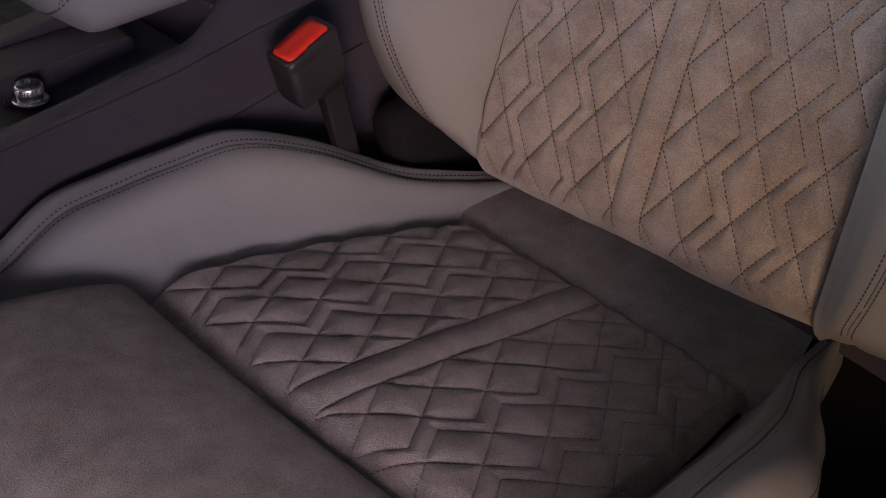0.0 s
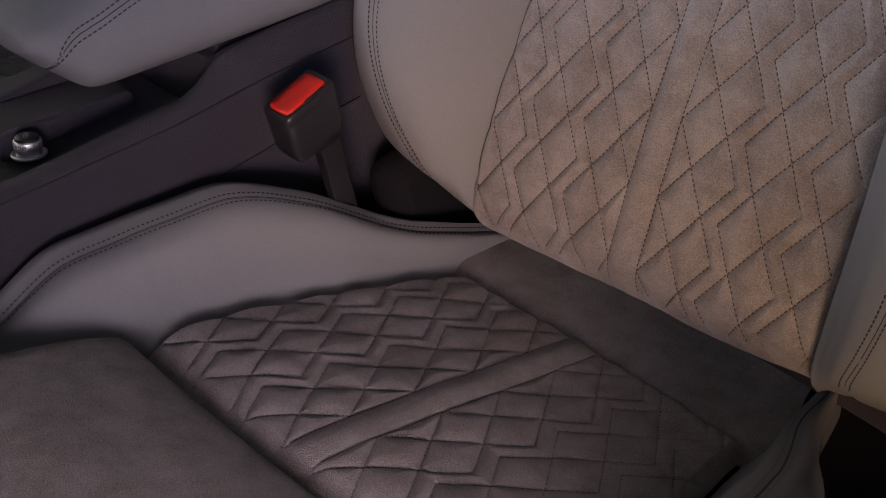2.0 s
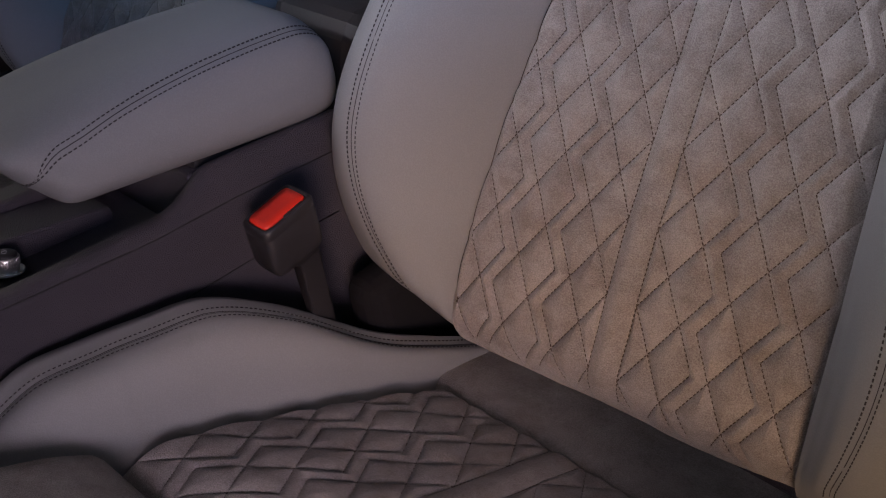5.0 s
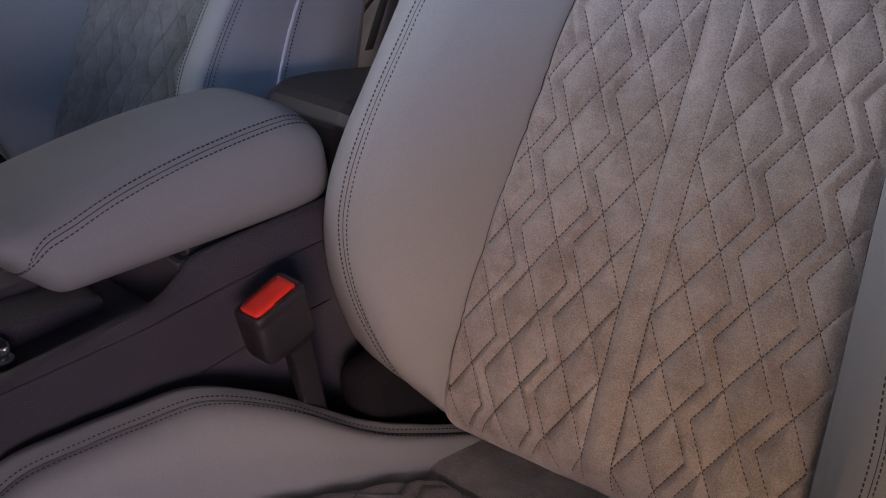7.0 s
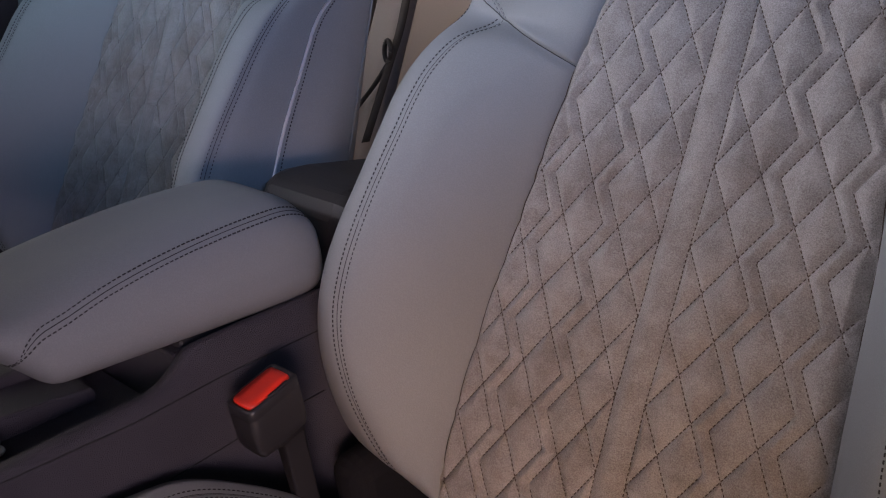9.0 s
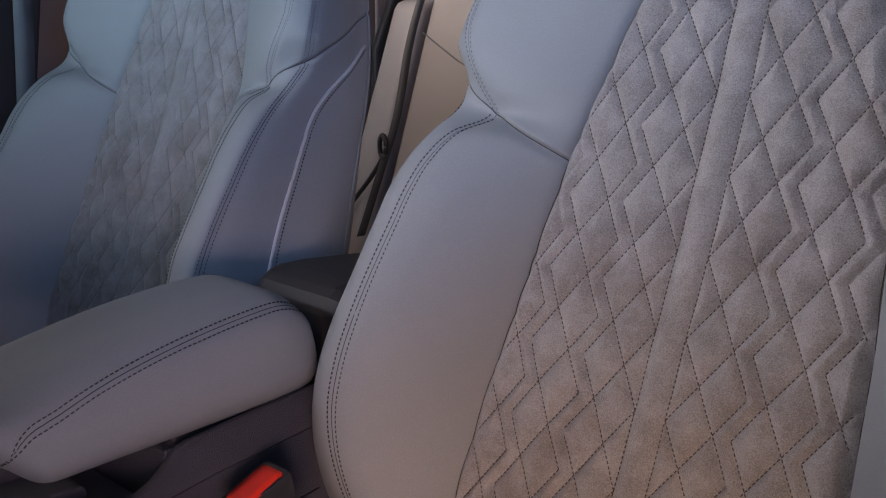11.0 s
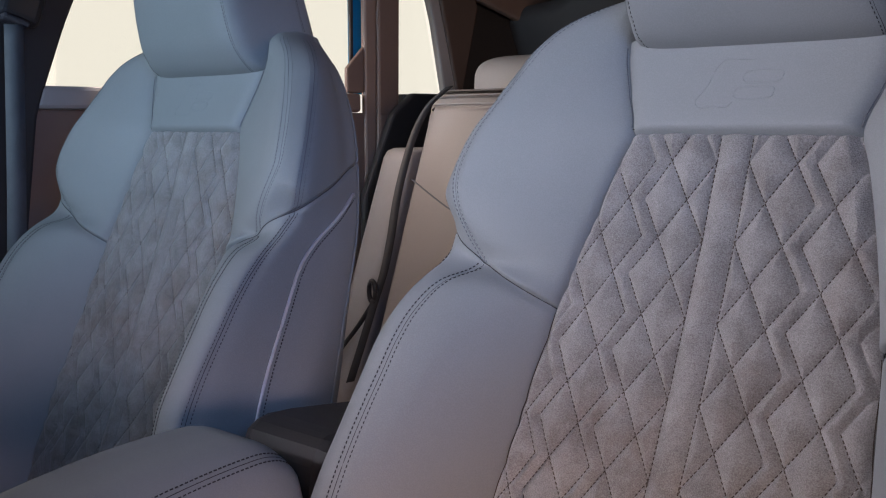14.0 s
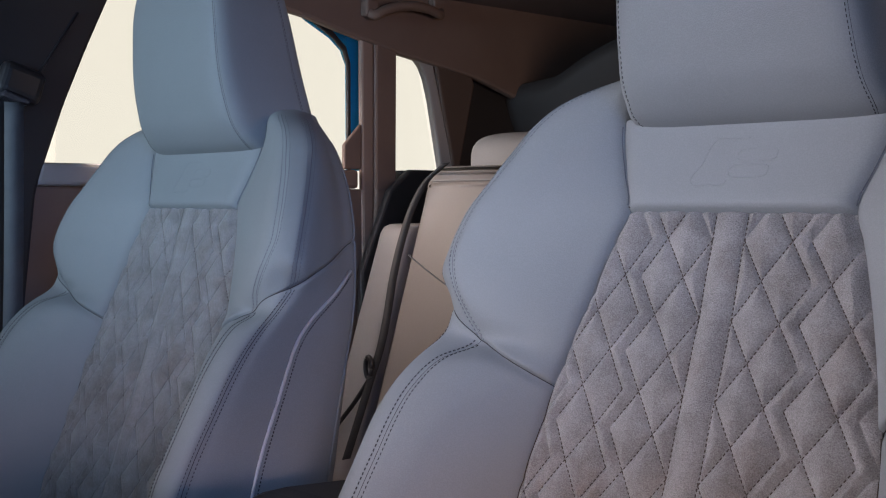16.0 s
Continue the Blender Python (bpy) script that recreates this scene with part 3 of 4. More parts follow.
            q = np.stack([curve(d, pa[:, k])(s) for k in (0, 1)], -1)
            outer.append(23 + 20 * (d[7] - d[5]) / (d[-1] - d[5]))
            rows.append(np.stack([sgn * q[:, 0] - 0.005, np.full(len(s), y - BASE_Y), q[:, 1]], -1))
        P = np.array(rows)
        N = normals_of(P)
        N *= np.sign(N[:, 23, 2].mean())
        P = seam_groove(P, N, 23, 0.0022)
        bol = sheet("cushion_bolster", P, LEATHER, seat, "smooth grey leather cushion bolster", flip=sgn < 0)
        stitches("stitching", [beside(P, N, 23, k) for k in (-0.0050, 0.0050)], THREAD if sgn < 0 else WING_THREAD, bol, 0.0027, 0.0014, 0.0009 if sgn < 0 else 0.0005, 0.0005 if sgn < 0 else 0.0002, "dark double stitching")
        for away in (-0.0005, 0.0009):
            line, nl = beside(P, N, 23, away)
            tube("seam_line", line - nl * 0.0003, 0.0005, THREAD, bol, sides=5)
        rim, nl = along(P, N, np.array(outer))
        tube("seam_line", (rim - nl * 0.0002)[6:-8], 0.0005, THREAD, bol, sides=5)
        stitches("stitching", [tuple(q[6:-8] for q in beside(P, N, np.array(outer), 0.0055))], THREAD, bol, 0.0027, 0.0014, 0.0007, 0.0004, "dark stitching")
    side_cover = prism([(0.19 - BASE_Y, 0.10), (0.72 - BASE_Y, 0.10), (0.72 - BASE_Y, 0.29), (0.62 - BASE_Y, 0.305), (0.50 - BASE_Y, 0.32), (0.24 - BASE_Y, 0.315), (0.19 - BASE_Y, 0.28)], 0.262, 0.284, 0.008)
    part("side_cover", side_cover, PLASTIC, seat, "black grained plastic side cover")
    part("rear_ledge", prism([(0.56 - BASE_Y, 0.22), (0.90 - BASE_Y, 0.22), (0.90 - BASE_Y, 0.33), (0.80 - BASE_Y, 0.325), (0.66 - BASE_Y, 0.288), (0.56 - BASE_Y, 0.272)], 0.120, 0.290, 0.006), FELT, seat, "black felt-covered ledge behind the cushion")
    part("hinge_cover", moved(rounded_box(0.044, 0.15, 0.13, 0.020, 4), pose(-0.244, 0.662 - BASE_Y, 0.343, 14, 0, 0)), FELT, seat, "dark recliner cover")
    # plain panel under the headrest
    v = np.linspace(0.566, 0.648, 34)
    f = np.sin(np.linspace(-1, 1, 61) * np.pi / 2)
    V, Fr = np.meshgrid(v, f, indexing="ij")
    U = Fr * (inner_half(V) + 0.002) + centre_line(V)
    W = 0.006 - 0.011 * np.abs(Fr) ** 14 - 0.008 * np.clip((0.573 - V) / 0.007, 0, 1) ** 2 - 0.002 * np.clip((V - 0.58) / 0.03, 0, 1)
    panel = sheet("upper_panel", back_point(U, V, W), LEATHER, seat, "smooth grey leather panel under the headrest")
    for sgn in (-1, 1):
        pv = np.linspace(0.572, 0.642, 30)
        tube("seam_line", back_point(sgn * (inner_half(pv) + 0.0004) + centre_line(pv), pv, np.full(30, -0.0012)), 0.0005, WING_THREAD, panel, sides=5)
    pu = np.linspace(-0.094, 0.097, 40)
    tube("seam_line", back_point(pu, np.full(40, 0.5705), np.full(40, -0.0018)), 0.0006, THREAD, panel, sides=5)

    def badge(pts):
        q = np.array(pts)
        return back_point(q[:, 0], q[:, 1], 0.0058 - 0.002 * np.clip((q[:, 1] - 0.58) / 0.03, 0, 1))

    tube("embossed_outline", badge(spline([(0.010, 0.6255), (-0.005, 0.6255), (-0.018, 0.6250), (-0.0205, 0.6225), (-0.0275, 0.605), (-0.0345, 0.5885), (-0.033, 0.5870), (-0.018, 0.5870), (-0.006, 0.5870), (-0.003, 0.590)], 90)), 0.0005, LEATHER, panel, "faint embossed slanted outline")
    for k in (0, 1):
        bar = [(0.0185 - 0.005 * k + 0.0165 * math.copysign(abs(math.cos(a)) ** 0.5, math.cos(a)) + 0.2 * 0.006 * math.sin(a), 0.6115 - 0.0135 * k + 0.0052 * math.copysign(abs(math.sin(a)) ** 0.6, math.sin(a))) for a in np.linspace(0, 2 * math.pi, 60)]
        tube("embossed_bar", badge(bar), 0.0005, LEATHER, panel, "faint embossed bar")
    # headrest: a narrow flat face between two sewn edges, sides flaring back from them
    face_half = curve([0, 0.04, 0.12, 0.26, 0.5, 0.75, 0.9, 1.0], [0.102, 0.109, 0.108, 0.105, 0.1005, 0.094, 0.084, 0.060])
    rear_half = curve([0, 0.1, 0.4, 0.75, 0.9, 1.0], [0.126, 0.127, 0.116, 0.102, 0.090, 0.062])
    head_front = curve([0, 0.04, 0.12, 0.26, 0.38, 0.55, 0.8, 0.92, 1.0], [0.806, 0.786, 0.767, 0.754, 0.7485, 0.746, 0.749, 0.758, 0.790])
    n = 72
    ang = np.linspace(-np.pi / 2, 1.5 * np.pi, n, endpoint=False)
    P = np.zeros((46, n, 3))
    for r, g in enumerate(np.linspace(0, 1, 46)):
        z = 0.924 + 0.245 * g
        top = max(0.0, (g - 0.78) / 0.22)
        yf = float(head_front(g))
        yb = 0.885 - 0.045 * g - 0.02 * top ** 2
        c, rr = (yf + yb) / 2, (yb - yf) / 2
        ca, sa = np.cos(ang), np.sin(ang)
        deep = np.sign(sa) * np.abs(sa) ** 0.32
        wide = float(face_half(g)) + (float(rear_half(g)) - float(face_half(g))) * (0.5 + 0.5 * deep)
        P[r] = np.stack([wide * np.sign(ca) * np.abs(ca) ** 0.27 + 0.007, c - BASE_Y + rr * deep, np.full(n, z)], -1)
    head = sheet("headrest", P, LEATHER, seat, "integrated grey leather headrest", wrap=True, caps=True)
    N = normals_of(P)
    N *= np.sign((N[:, 0] @ np.array([0, -1.0, 0])).mean())
    for c, k in ((9.3, -0.7), (n - 9.3, 0.7), (20, 0.4), (n - 20, -0.4)):
        stitches("stitching", [along(P, N, c + k)], THREAD, head, 0.0026, 0.0013, 0.0008, 0.0004, "dark stitching")
        line, nl = along(P, N, float(c))
        tube("seam_line", (line - nl * 0.0003), 0.0004, THREAD, head, sides=5)
    # hard back shell
    v = np.linspace(-0.01, 0.68, 30)
    V, Fr = np.meshgrid(v, np.linspace(-1, 1, 20), indexing="ij")
    half = back_half(V) - 0.014
    sheet("back_shell", back_point(Fr * half, V, back_deep(V) - 0.01 * (1 - Fr ** 4)), PLASTIC, seat, "dark plastic seat back shell", flip=True)
    part("seat_base", moved(prism([(0.20 - BASE_Y, 0.05), (0.66 - BASE_Y, 0.05), (0.70 - BASE_Y, 0.24), (0.19 - BASE_Y, 0.24)], -0.22, 0.22, 0.01), Matrix.Identity(4)), PLASTIC, seat, "black plastic seat base")
    for x in (-0.17, 0.17):
        part("seat_rail", moved(rounded_box(0.05, 0.55, 0.05, 0.006), pose(x, 0.0, 0.025)), PLASTIC_SMOOTH, seat)
    return seat


driver_seat = build_seat()
driver_seat.location = (0.38, BASE_Y, 0)
tagged(driver_seat, "grey leather car seat with a diamond-quilted suede centre", "car seat", "front seats")
passenger_seat = copy_thing(driver_seat, pose(-0.3815, BASE_Y + 0.013, 0))

# ---------------------------------------------------------------- console, armrest, buckle
console = new("centre_console")
tagged(console, "black grained plastic centre console between the front seats", "console")
outline = [(-0.342, 0.070), (0.957, 0.070), (0.957, 0.485), (0.807, 0.512), (0.607, 0.523), (0.521, 0.511), (0.476, 0.504), (0.468, 0.500), (0.459, 0.490), (0.445, 0.478), (0.434, 0.473), (0.325, 0.453), (0.258, 0.443), (-0.342, 0.410)]
joint = [(-0.342, 0.362), (-0.193, 0.380), (0.108, 0.417), (0.278, 0.439), (0.417, 0.458), (0.497, 0.475), (0.627, 0.496), (0.807, 0.500), (0.957, 0.478)]
part("side_panel", prism(outline, -0.090, -0.060, 0.004), PLASTIC, console)
side = part("side_panel", prism([(-0.342, 0.070), (0.957, 0.070)] + joint[::-1], 0.0665, 0.086, 0.001), PLASTIC, console)
tube("panel_joint", [(0.0863, yy, zz) for yy, zz in joint[1:-1]], 0.0010, PLASTIC_SMOOTH, side, sides=6)
tube("panel_joint", [(0.0861, yy, zz) for yy, zz in ((0.40, 0.388), (0.444, 0.399), (0.482, 0.408), (0.523, 0.418), (0.60, 0.433))], 0.0009, PLASTIC_SMOOTH, side, sides=6)
rows = []
upper, lower = np.array(outline[2:][::-1]), np.array(joint)
for yy in np.concatenate([np.linspace(-0.34, 0.42, 40), np.linspace(0.425, 0.53, 36), np.linspace(0.54, 0.955, 20)]):
    zt, zj = float(np.interp(yy, upper[:, 0], upper[:, 1])), float(np.interp(yy, lower[:, 0], lower[:, 1]))
    h = zt - zj
    section_ = spline([(0.0862, zj - 0.004), (0.0866, zj + 0.002), (0.0856, zj + 0.45 * h), (0.0820, zj + 0.86 * h), (0.0770, zt), (0.0705, zt), (0.0670, zt - 0.003), (0.0662, zt - 0.012), (0.0662, zt - 0.04)], 22)
    rows.append([(xx, yy, zz) for xx, zz in section_])
sheet("rail", np.array(rows), PLASTIC, console, "grained black rounded console rail")
part("tray_floor", prism([(-0.342, 0.070), (0.458, 0.070), (0.458, 0.448), (0.258, 0.418), (-0.342, 0.390)], -0.0598, 0.0668), PLASTIC, console)
part("tray_ledge", prism([(0.31, 0.40), (0.428, 0.42), (0.430, 0.450), (0.426, 0.456), (0.31, 0.450)], -0.0595, -0.004, 0.003), PLASTIC, console)
part("box", prism([(0.463, 0.070), (0.957, 0.070), (0.957, 0.475), (0.807, 0.502), (0.607, 0.514), (0.463, 0.496)], -0.0598, 0.0655, 0.003), PLASTIC, console)
part("rear_cover", prism([(0.632, 0.500), (0.957, 0.480), (0.957, 0.560), (0.800, 0.594), (0.670, 0.602), (0.640, 0.592)], -0.072, 0.066, 0.020), TRIM_DARK, console)
cup = np.array([[(r * math.cos(a), 0.243 + r * math.sin(a), z) for a in np.linspace(0, 2 * math.pi, 32, endpoint=False)] for r, z in ((0.040, 0.392), (0.0405, 0.422), (0.0425, 0.425), (0.0445, 0.423), (0.045, 0.410))])
sheet("cup_rim", cup + [-0.008, 0, 0], PLASTIC_SMOOTH, console, "glossy black cup holder rim", wrap=True)

armrest = new("armrest")
tagged(armrest, "padded grey leather centre armrest with dark double stitching", "armrest")
rows = []
reach = np.linspace(0, 1, 96) ** 1.8
nose_rise = curve([0, 0.023, 0.05, 0.096, 0.126, 0.16, 0.19, 0.22, 0.3, 0.6, 1.0], [0.042, 0.0375, 0.031, 0.0195, 0.0115, 0.0035, 0.0006, 0.0, 0.0, 0.0, 0.0])
seam_path = curve([0, 0.050, 0.060, 0.066, 0.072, 0.084, 0.097, 0.126, 0.157, 0.211, 0.293, 0.386, 0.491, 0.7, 1.0], [6.5, 7.0, 7.6, 9.0, 10.9, 12.2, 12.9, 13.95, 14.6, 15.14, 15.77, 16.27, 16.68, 17.3, 18.0])
for g in reach:
    y = 0.313 + 0.302 * g
    zt = 0.556 + 0.051 * math.sin(min(1, g * 1.15) * 1.5)
    zb = 0.493 + 0.026 * g + float(nose_rise(g))
    e = min(1.0, (g + 0.001) / 0.07, (1.001 - g) / 0.16)
    k = math.sqrt(1 - (1 - e) ** 2)
    hw = 0.078 * (0.82 + 0.18 * k)
    zt2 = zb + (zt - zb) * (0.60 + 0.40 * k)
    pts = [(0.0, zb), (hw - 0.012, zb), (hw, zb + min(0.012, 0.3 * (zt2 - zb))), (hw + 0.001, zb + 0.55 * (zt2 - zb)), (hw - 0.006, zb + 0.82 * (zt2 - zb)), (hw - 0.028, zb + 0.96 * (zt2 - zb)), (0.0, zt2)]
    q = spline(pts, 26)
    far = 0.40 + 0.60 * math.sqrt(1 - (1 - min(1.0, g / 0.25)) ** 2)
    ring = np.concatenate([q, q[::-1][1:-1] * [-far, 1]])
    rows.append(np.stack([ring[:, 0], np.full(len(ring), y), ring[:, 1]], -1))
P = np.array(rows)
N = normals_of(P)
N *= np.sign(N[48, 25, 2])
pad = sheet("pad", P, LEATHER, armrest, wrap=True, caps=True, flip=True)
for sign_, first in ((1, 0), (-1, len(P[0]))):
    side = first + sign_ * seam_path(reach)
    stitches("stitching", [tuple(q[20:] for q in beside(P, N, side, k)) for k in (-0.0046, 0.0046)], THREAD, pad, 0.0033, 0.0014, 0.0012, 0.0008, "dark double stitching")
    line, nl = along(P, N, side)
    tube("seam_line", (line - nl * 0.0002)[20:], 0.0005, THREAD, pad, sides=5)
part("hinge_base", prism([(0.473, 0.489), (0.643, 0.489), (0.643, 0.529), (0.473, 0.512)], -0.06, 0.06, 0.004), PLASTIC_SMOOTH, armrest)

buckle = new("seat_belt_buckle")
tagged(buckle, "black seat belt buckle with a red release button", "buckle")
at = pose(0.1416, 0.4975, 0.4800, 25, 0, 0)


def slab_ring(w, d, z, dy=0.0, e=0.28, n=28):
    a = np.linspace(0, 2 * np.pi, n, endpoint=False)
    return np.stack([w / 2 * np.sign(np.cos(a)) * np.abs(np.cos(a)) ** e, dy + d / 2 * np.sign(np.sin(a)) * np.abs(np.sin(a)) ** e, np.full(n, z)], -1)


def placed(P, m):
    return np.array([[tuple(m @ Vector(q)) for q in ring] for ring in P])


housing = [slab_ring(0.0273, 0.0432, 0.000), slab_ring(0.0280, 0.0440, 0.0015), slab_ring(0.0305, 0.0465, 0.0025), slab_ring(0.0345, 0.0508, 0.0020), slab_ring(0.0362, 0.0526, 0.0004), slab_ring(0.0365, 0.0530, -0.0052, -0.001),
           slab_ring(0.0357, 0.0522, -0.0062, -0.001), slab_ring(0.0365, 0.0530, -0.0072, -0.0012), slab_ring(0.0360, 0.0520, -0.034, -0.006), slab_ring(0.0335, 0.0485, -0.041, -0.0065), slab_ring(0.022, 0.030, -0.047, 0.000),
           slab_ring(0.0140, 0.0225, -0.054, 0.0035), slab_ring(0.0130, 0.021, -0.10, -0.006), slab_ring(0.012, 0.020, -0.16, -0.018)]
sheet("housing", placed(housing, at), PLASTIC_SMOOTH, buckle, wrap=True, caps=True, flip=True)
button = [slab_ring(0.0271, 0.0430, -0.004), slab_ring(0.0271, 0.0430, 0.0022), slab_ring(0.0257, 0.0416, 0.0036), slab_ring(0.010, 0.032, 0.0032), slab_ring(0.001, 0.010, 0.0030)]
sheet("button", placed(button, at), RED, buckle, "red release button", wrap=True, caps=True, flip=False)
slot = [slab_ring(0.0030, 0.020, 0.0022), slab_ring(0.0030, 0.020, 0.0031)]
sheet("tongue_slot", placed(np.array(slot) + [0.0155, 0.006, 0.0], at), THREAD, buckle, "narrow dark tongue slot", wrap=True, caps=True)

socket = new("power_socket_plug")
tagged(socket, "chrome-rimmed black power socket plug in the console tray", "socket plug")
PX, PY, PZ = 0.015, 0.325, 0.4345


def turned(profile, sides=32):
    P = 0.76 * np.array([[(r * math.cos(a), r * math.sin(a), z) for a in np.linspace(0, 2 * math.pi, sides, endpoint=False)] for r, z in profile])
    return P


sheet("collar", turned([(0.001, 0), (0.0185, 0), (0.0192, 0.0012), (0.018, 0.0024), (0.016, 0.0024), (0.0135, 0.002)]) + [PX, PY, PZ], CHROME, socket, "chrome collar", wrap=True)
sheet("grip", turned([(0.0135, 0.002), (0.0140, 0.009), (0.0140, 0.0165), (0.0132, 0.018), (0.0125, 0.018)]) + [PX, PY, PZ], CHROME, socket, "knurled chrome grip", wrap=True)
sheet("cap", turned([(0.0128, 0.0175), (0.0124, 0.0200), (0.0105, 0.0212), (0.006, 0.0217), (0.0001, 0.0218)]) + [PX, PY, PZ], PLASTIC_SMOOTH, socket, "glossy black cap", wrap=True)


text = bpy.data.curves.new("marking", "FONT")
text.body, text.size, text.align_x, text.align_y, text.extrude = "12V", 0.0060, "CENTER", "CENTER", 0.0001
mark = new("marking", text)
mark.data.materials.append(PIPING)
mark.parent = socket
mark.matrix_basis = pose(PX, PY, PZ + 0.0167, 0, 0, 150)
for k in range(36):
    a = 2 * math.pi * k / 36
    part("knurl", moved(rounded_box(0.0008, 0.0008, 0.0056, 0.0002, 1), pose(PX + 0.0108 * math.cos(a), PY + 0.0108 * math.sin(a), PZ + 0.0097, 0, 0, math.degrees(a))), CHROME, socket)


# ---------------------------------------------------------------- car body
def box_thing(name, size, at, material, label="", kind="structure", r=0.01):
    ob = part(name, moved(rounded_box(*size, r), pose(*at)), material)
    return tagged(ob, label, kind=kind)


box_thing("floor", (1.75, 3.6, 0.05), (0, 0.9, -0.026), CARPET, "black car floor carpet")
box_thing("wall_front", (1.50, 0.30, 1.0), (-0.05, -0.45, 0.50), PLASTIC, "dark dashboard bulkhead below the windscreen")
box_thing("ceiling", (1.75, 2.55, 0.04), (0, 0.95, 1.275), LINER, "dark brown cloth headliner")
box_thing("wall_left_rear", (0.05, 1.40, 0.93), (0.85, 1.45, 0.465), TRIM_DARK, "dark trim wall behind the front door")
part("sill_step", prism([(-0.7, -0.02), (0.75, -0.02), (0.75, 0.12), (-0.7, 0.12)], 0.80, 0.90, 0.01), PLASTIC)
# far side: pillars, window surrounds and rear door trim
part("wall_right_lower", prism([(0.60, 0.0), (1.42, 0.0), (1.42, 0.896), (0.60, 0.896)], -0.83, -0.80, 0.004), TRIM)
part("window_sill_rear", prism([(1.203, 0.8965), (1.395, 0.8965), (1.395, 0.930), (1.203, 0.930)], -0.86, -0.792, 0.006), TRIM)
part("window_sill", prism([(0.79, 0.8965), (1.20, 0.8965), (1.20, 0.930), (0.80, 0.930)], -0.86, -0.79, 0.006), GREY_TRIM)
tube("pillar_groove", [(-0.7885, 0.858, 1.15), (-0.7885, 0.803, 1.066), (-0.7885, 0.775, 1.010), (-0.7885, 0.755, 0.967)], 0.0022, PLASTIC_SMOOTH, sides=8)
part("pillar_b", prism([(0.45, 0.0), (0.74, 0.0), (0.774, 0.727), (0.792, 0.885), (0.806, 0.928), (0.837, 1.014), (0.874, 1.10), (0.911, 1.179), (0.93, 1.26), (0.45, 1.26)], -0.87, -0.79, 0.006), TRIM_DARK)
part("roof_rail", prism([(0.90, 1.196), (1.211, 1.199), (1.282, 1.188), (1.356, 1.171), (1.488, 1.143), (1.587, 1.128), (1.693, 1.111), (1.789, 1.084), (2.15, 0.98), (2.15, 1.32), (0.90, 1.32)], -0.812, -0.79, 0.006), TRIM)
part("door_frame", prism([(1.31, 1.195), (1.37, 1.166), (1.396, 1.146), (1.408, 1.12), (1.409, 0.93), (1.475, 0.93), (1.475, 1.12), (1.470, 1.165), (1.455, 1.195), (1.39, 1.215)], -0.848, -0.84, 0.002), PAINT)
part("door_seal", prism([(1.31, 1.190), (1.362, 1.162), (1.384, 1.142), (1.392, 1.118), (1.392, 0.93), (1.400, 0.93), (1.400, 1.122), (1.390, 1.150), (1.366, 1.170), (1.335, 1.200)], -0.826, -0.820, 0.002), PLASTIC_SMOOTH)
part("window_corner_trim", prism([(1.405, 1.013), (1.366, 0.974), (1.366, 0.931), (1.405, 0.931)], -0.806, -0.797, 0.003), TRIM)
part("pillar_seal", prism([(1.408, 0.60), (1.430, 0.60), (1.434, 0.90), (1.434, 1.185), (1.404, 1.190)], -0.808, -0.796, 0.005), TRIM_PALE)
part("pillar_c", prism([(1.434, 0.885), (1.484, 0.885), (1.486, 1.147), (1.434, 1.163)], -0.810, -0.792, 0.005), TRIM)
part("pillar_c_lower", prism([(1.425, 0.55), (1.50, 0.55), (1.49, 0.897), (1.434, 0.897)], -0.810, -0.790, 0.005), TRIM)
part("quarter_window_surround", prism([(1.524, 1.146), (1.584, 1.132), (1.640, 0.930), (1.606, 0.930), (1.578, 1.063), (1.566, 1.103), (1.554, 1.125), (1.540, 1.138)], -0.816, -0.800, 0.004), GREY_TRIM)
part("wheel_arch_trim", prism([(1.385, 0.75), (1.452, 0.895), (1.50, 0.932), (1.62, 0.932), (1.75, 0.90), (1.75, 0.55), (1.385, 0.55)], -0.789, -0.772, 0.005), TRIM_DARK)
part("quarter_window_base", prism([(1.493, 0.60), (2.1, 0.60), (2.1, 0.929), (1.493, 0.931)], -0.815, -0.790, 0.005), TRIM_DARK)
# one pillar, light painted in two tones: half-lit brown strip, shaded dark rest
part("pillar_d", prism([(1.634, 0.932), (1.648, 0.932), (1.690, 1.10), (1.675, 1.135), (1.580, 1.150)], -0.815, -0.795, 0.005), TRIM_DIM)
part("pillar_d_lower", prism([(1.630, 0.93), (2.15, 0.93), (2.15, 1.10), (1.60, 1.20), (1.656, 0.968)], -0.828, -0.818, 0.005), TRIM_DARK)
for name, o in (("window_1", [(0.80, 0.925), (1.40, 0.925), (1.40, 1.23), (0.90, 1.25)]), ("window_2", [(1.485, 0.93), (1.62, 0.93), (1.57, 1.14), (1.485, 1.15)])):
    pane = part(name, prism(o, -0.836, -0.832), glass_mat)
    pane.visible_shadow = False
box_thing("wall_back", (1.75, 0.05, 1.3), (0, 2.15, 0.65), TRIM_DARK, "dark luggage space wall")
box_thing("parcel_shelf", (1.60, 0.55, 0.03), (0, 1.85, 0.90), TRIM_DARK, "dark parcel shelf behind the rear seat")
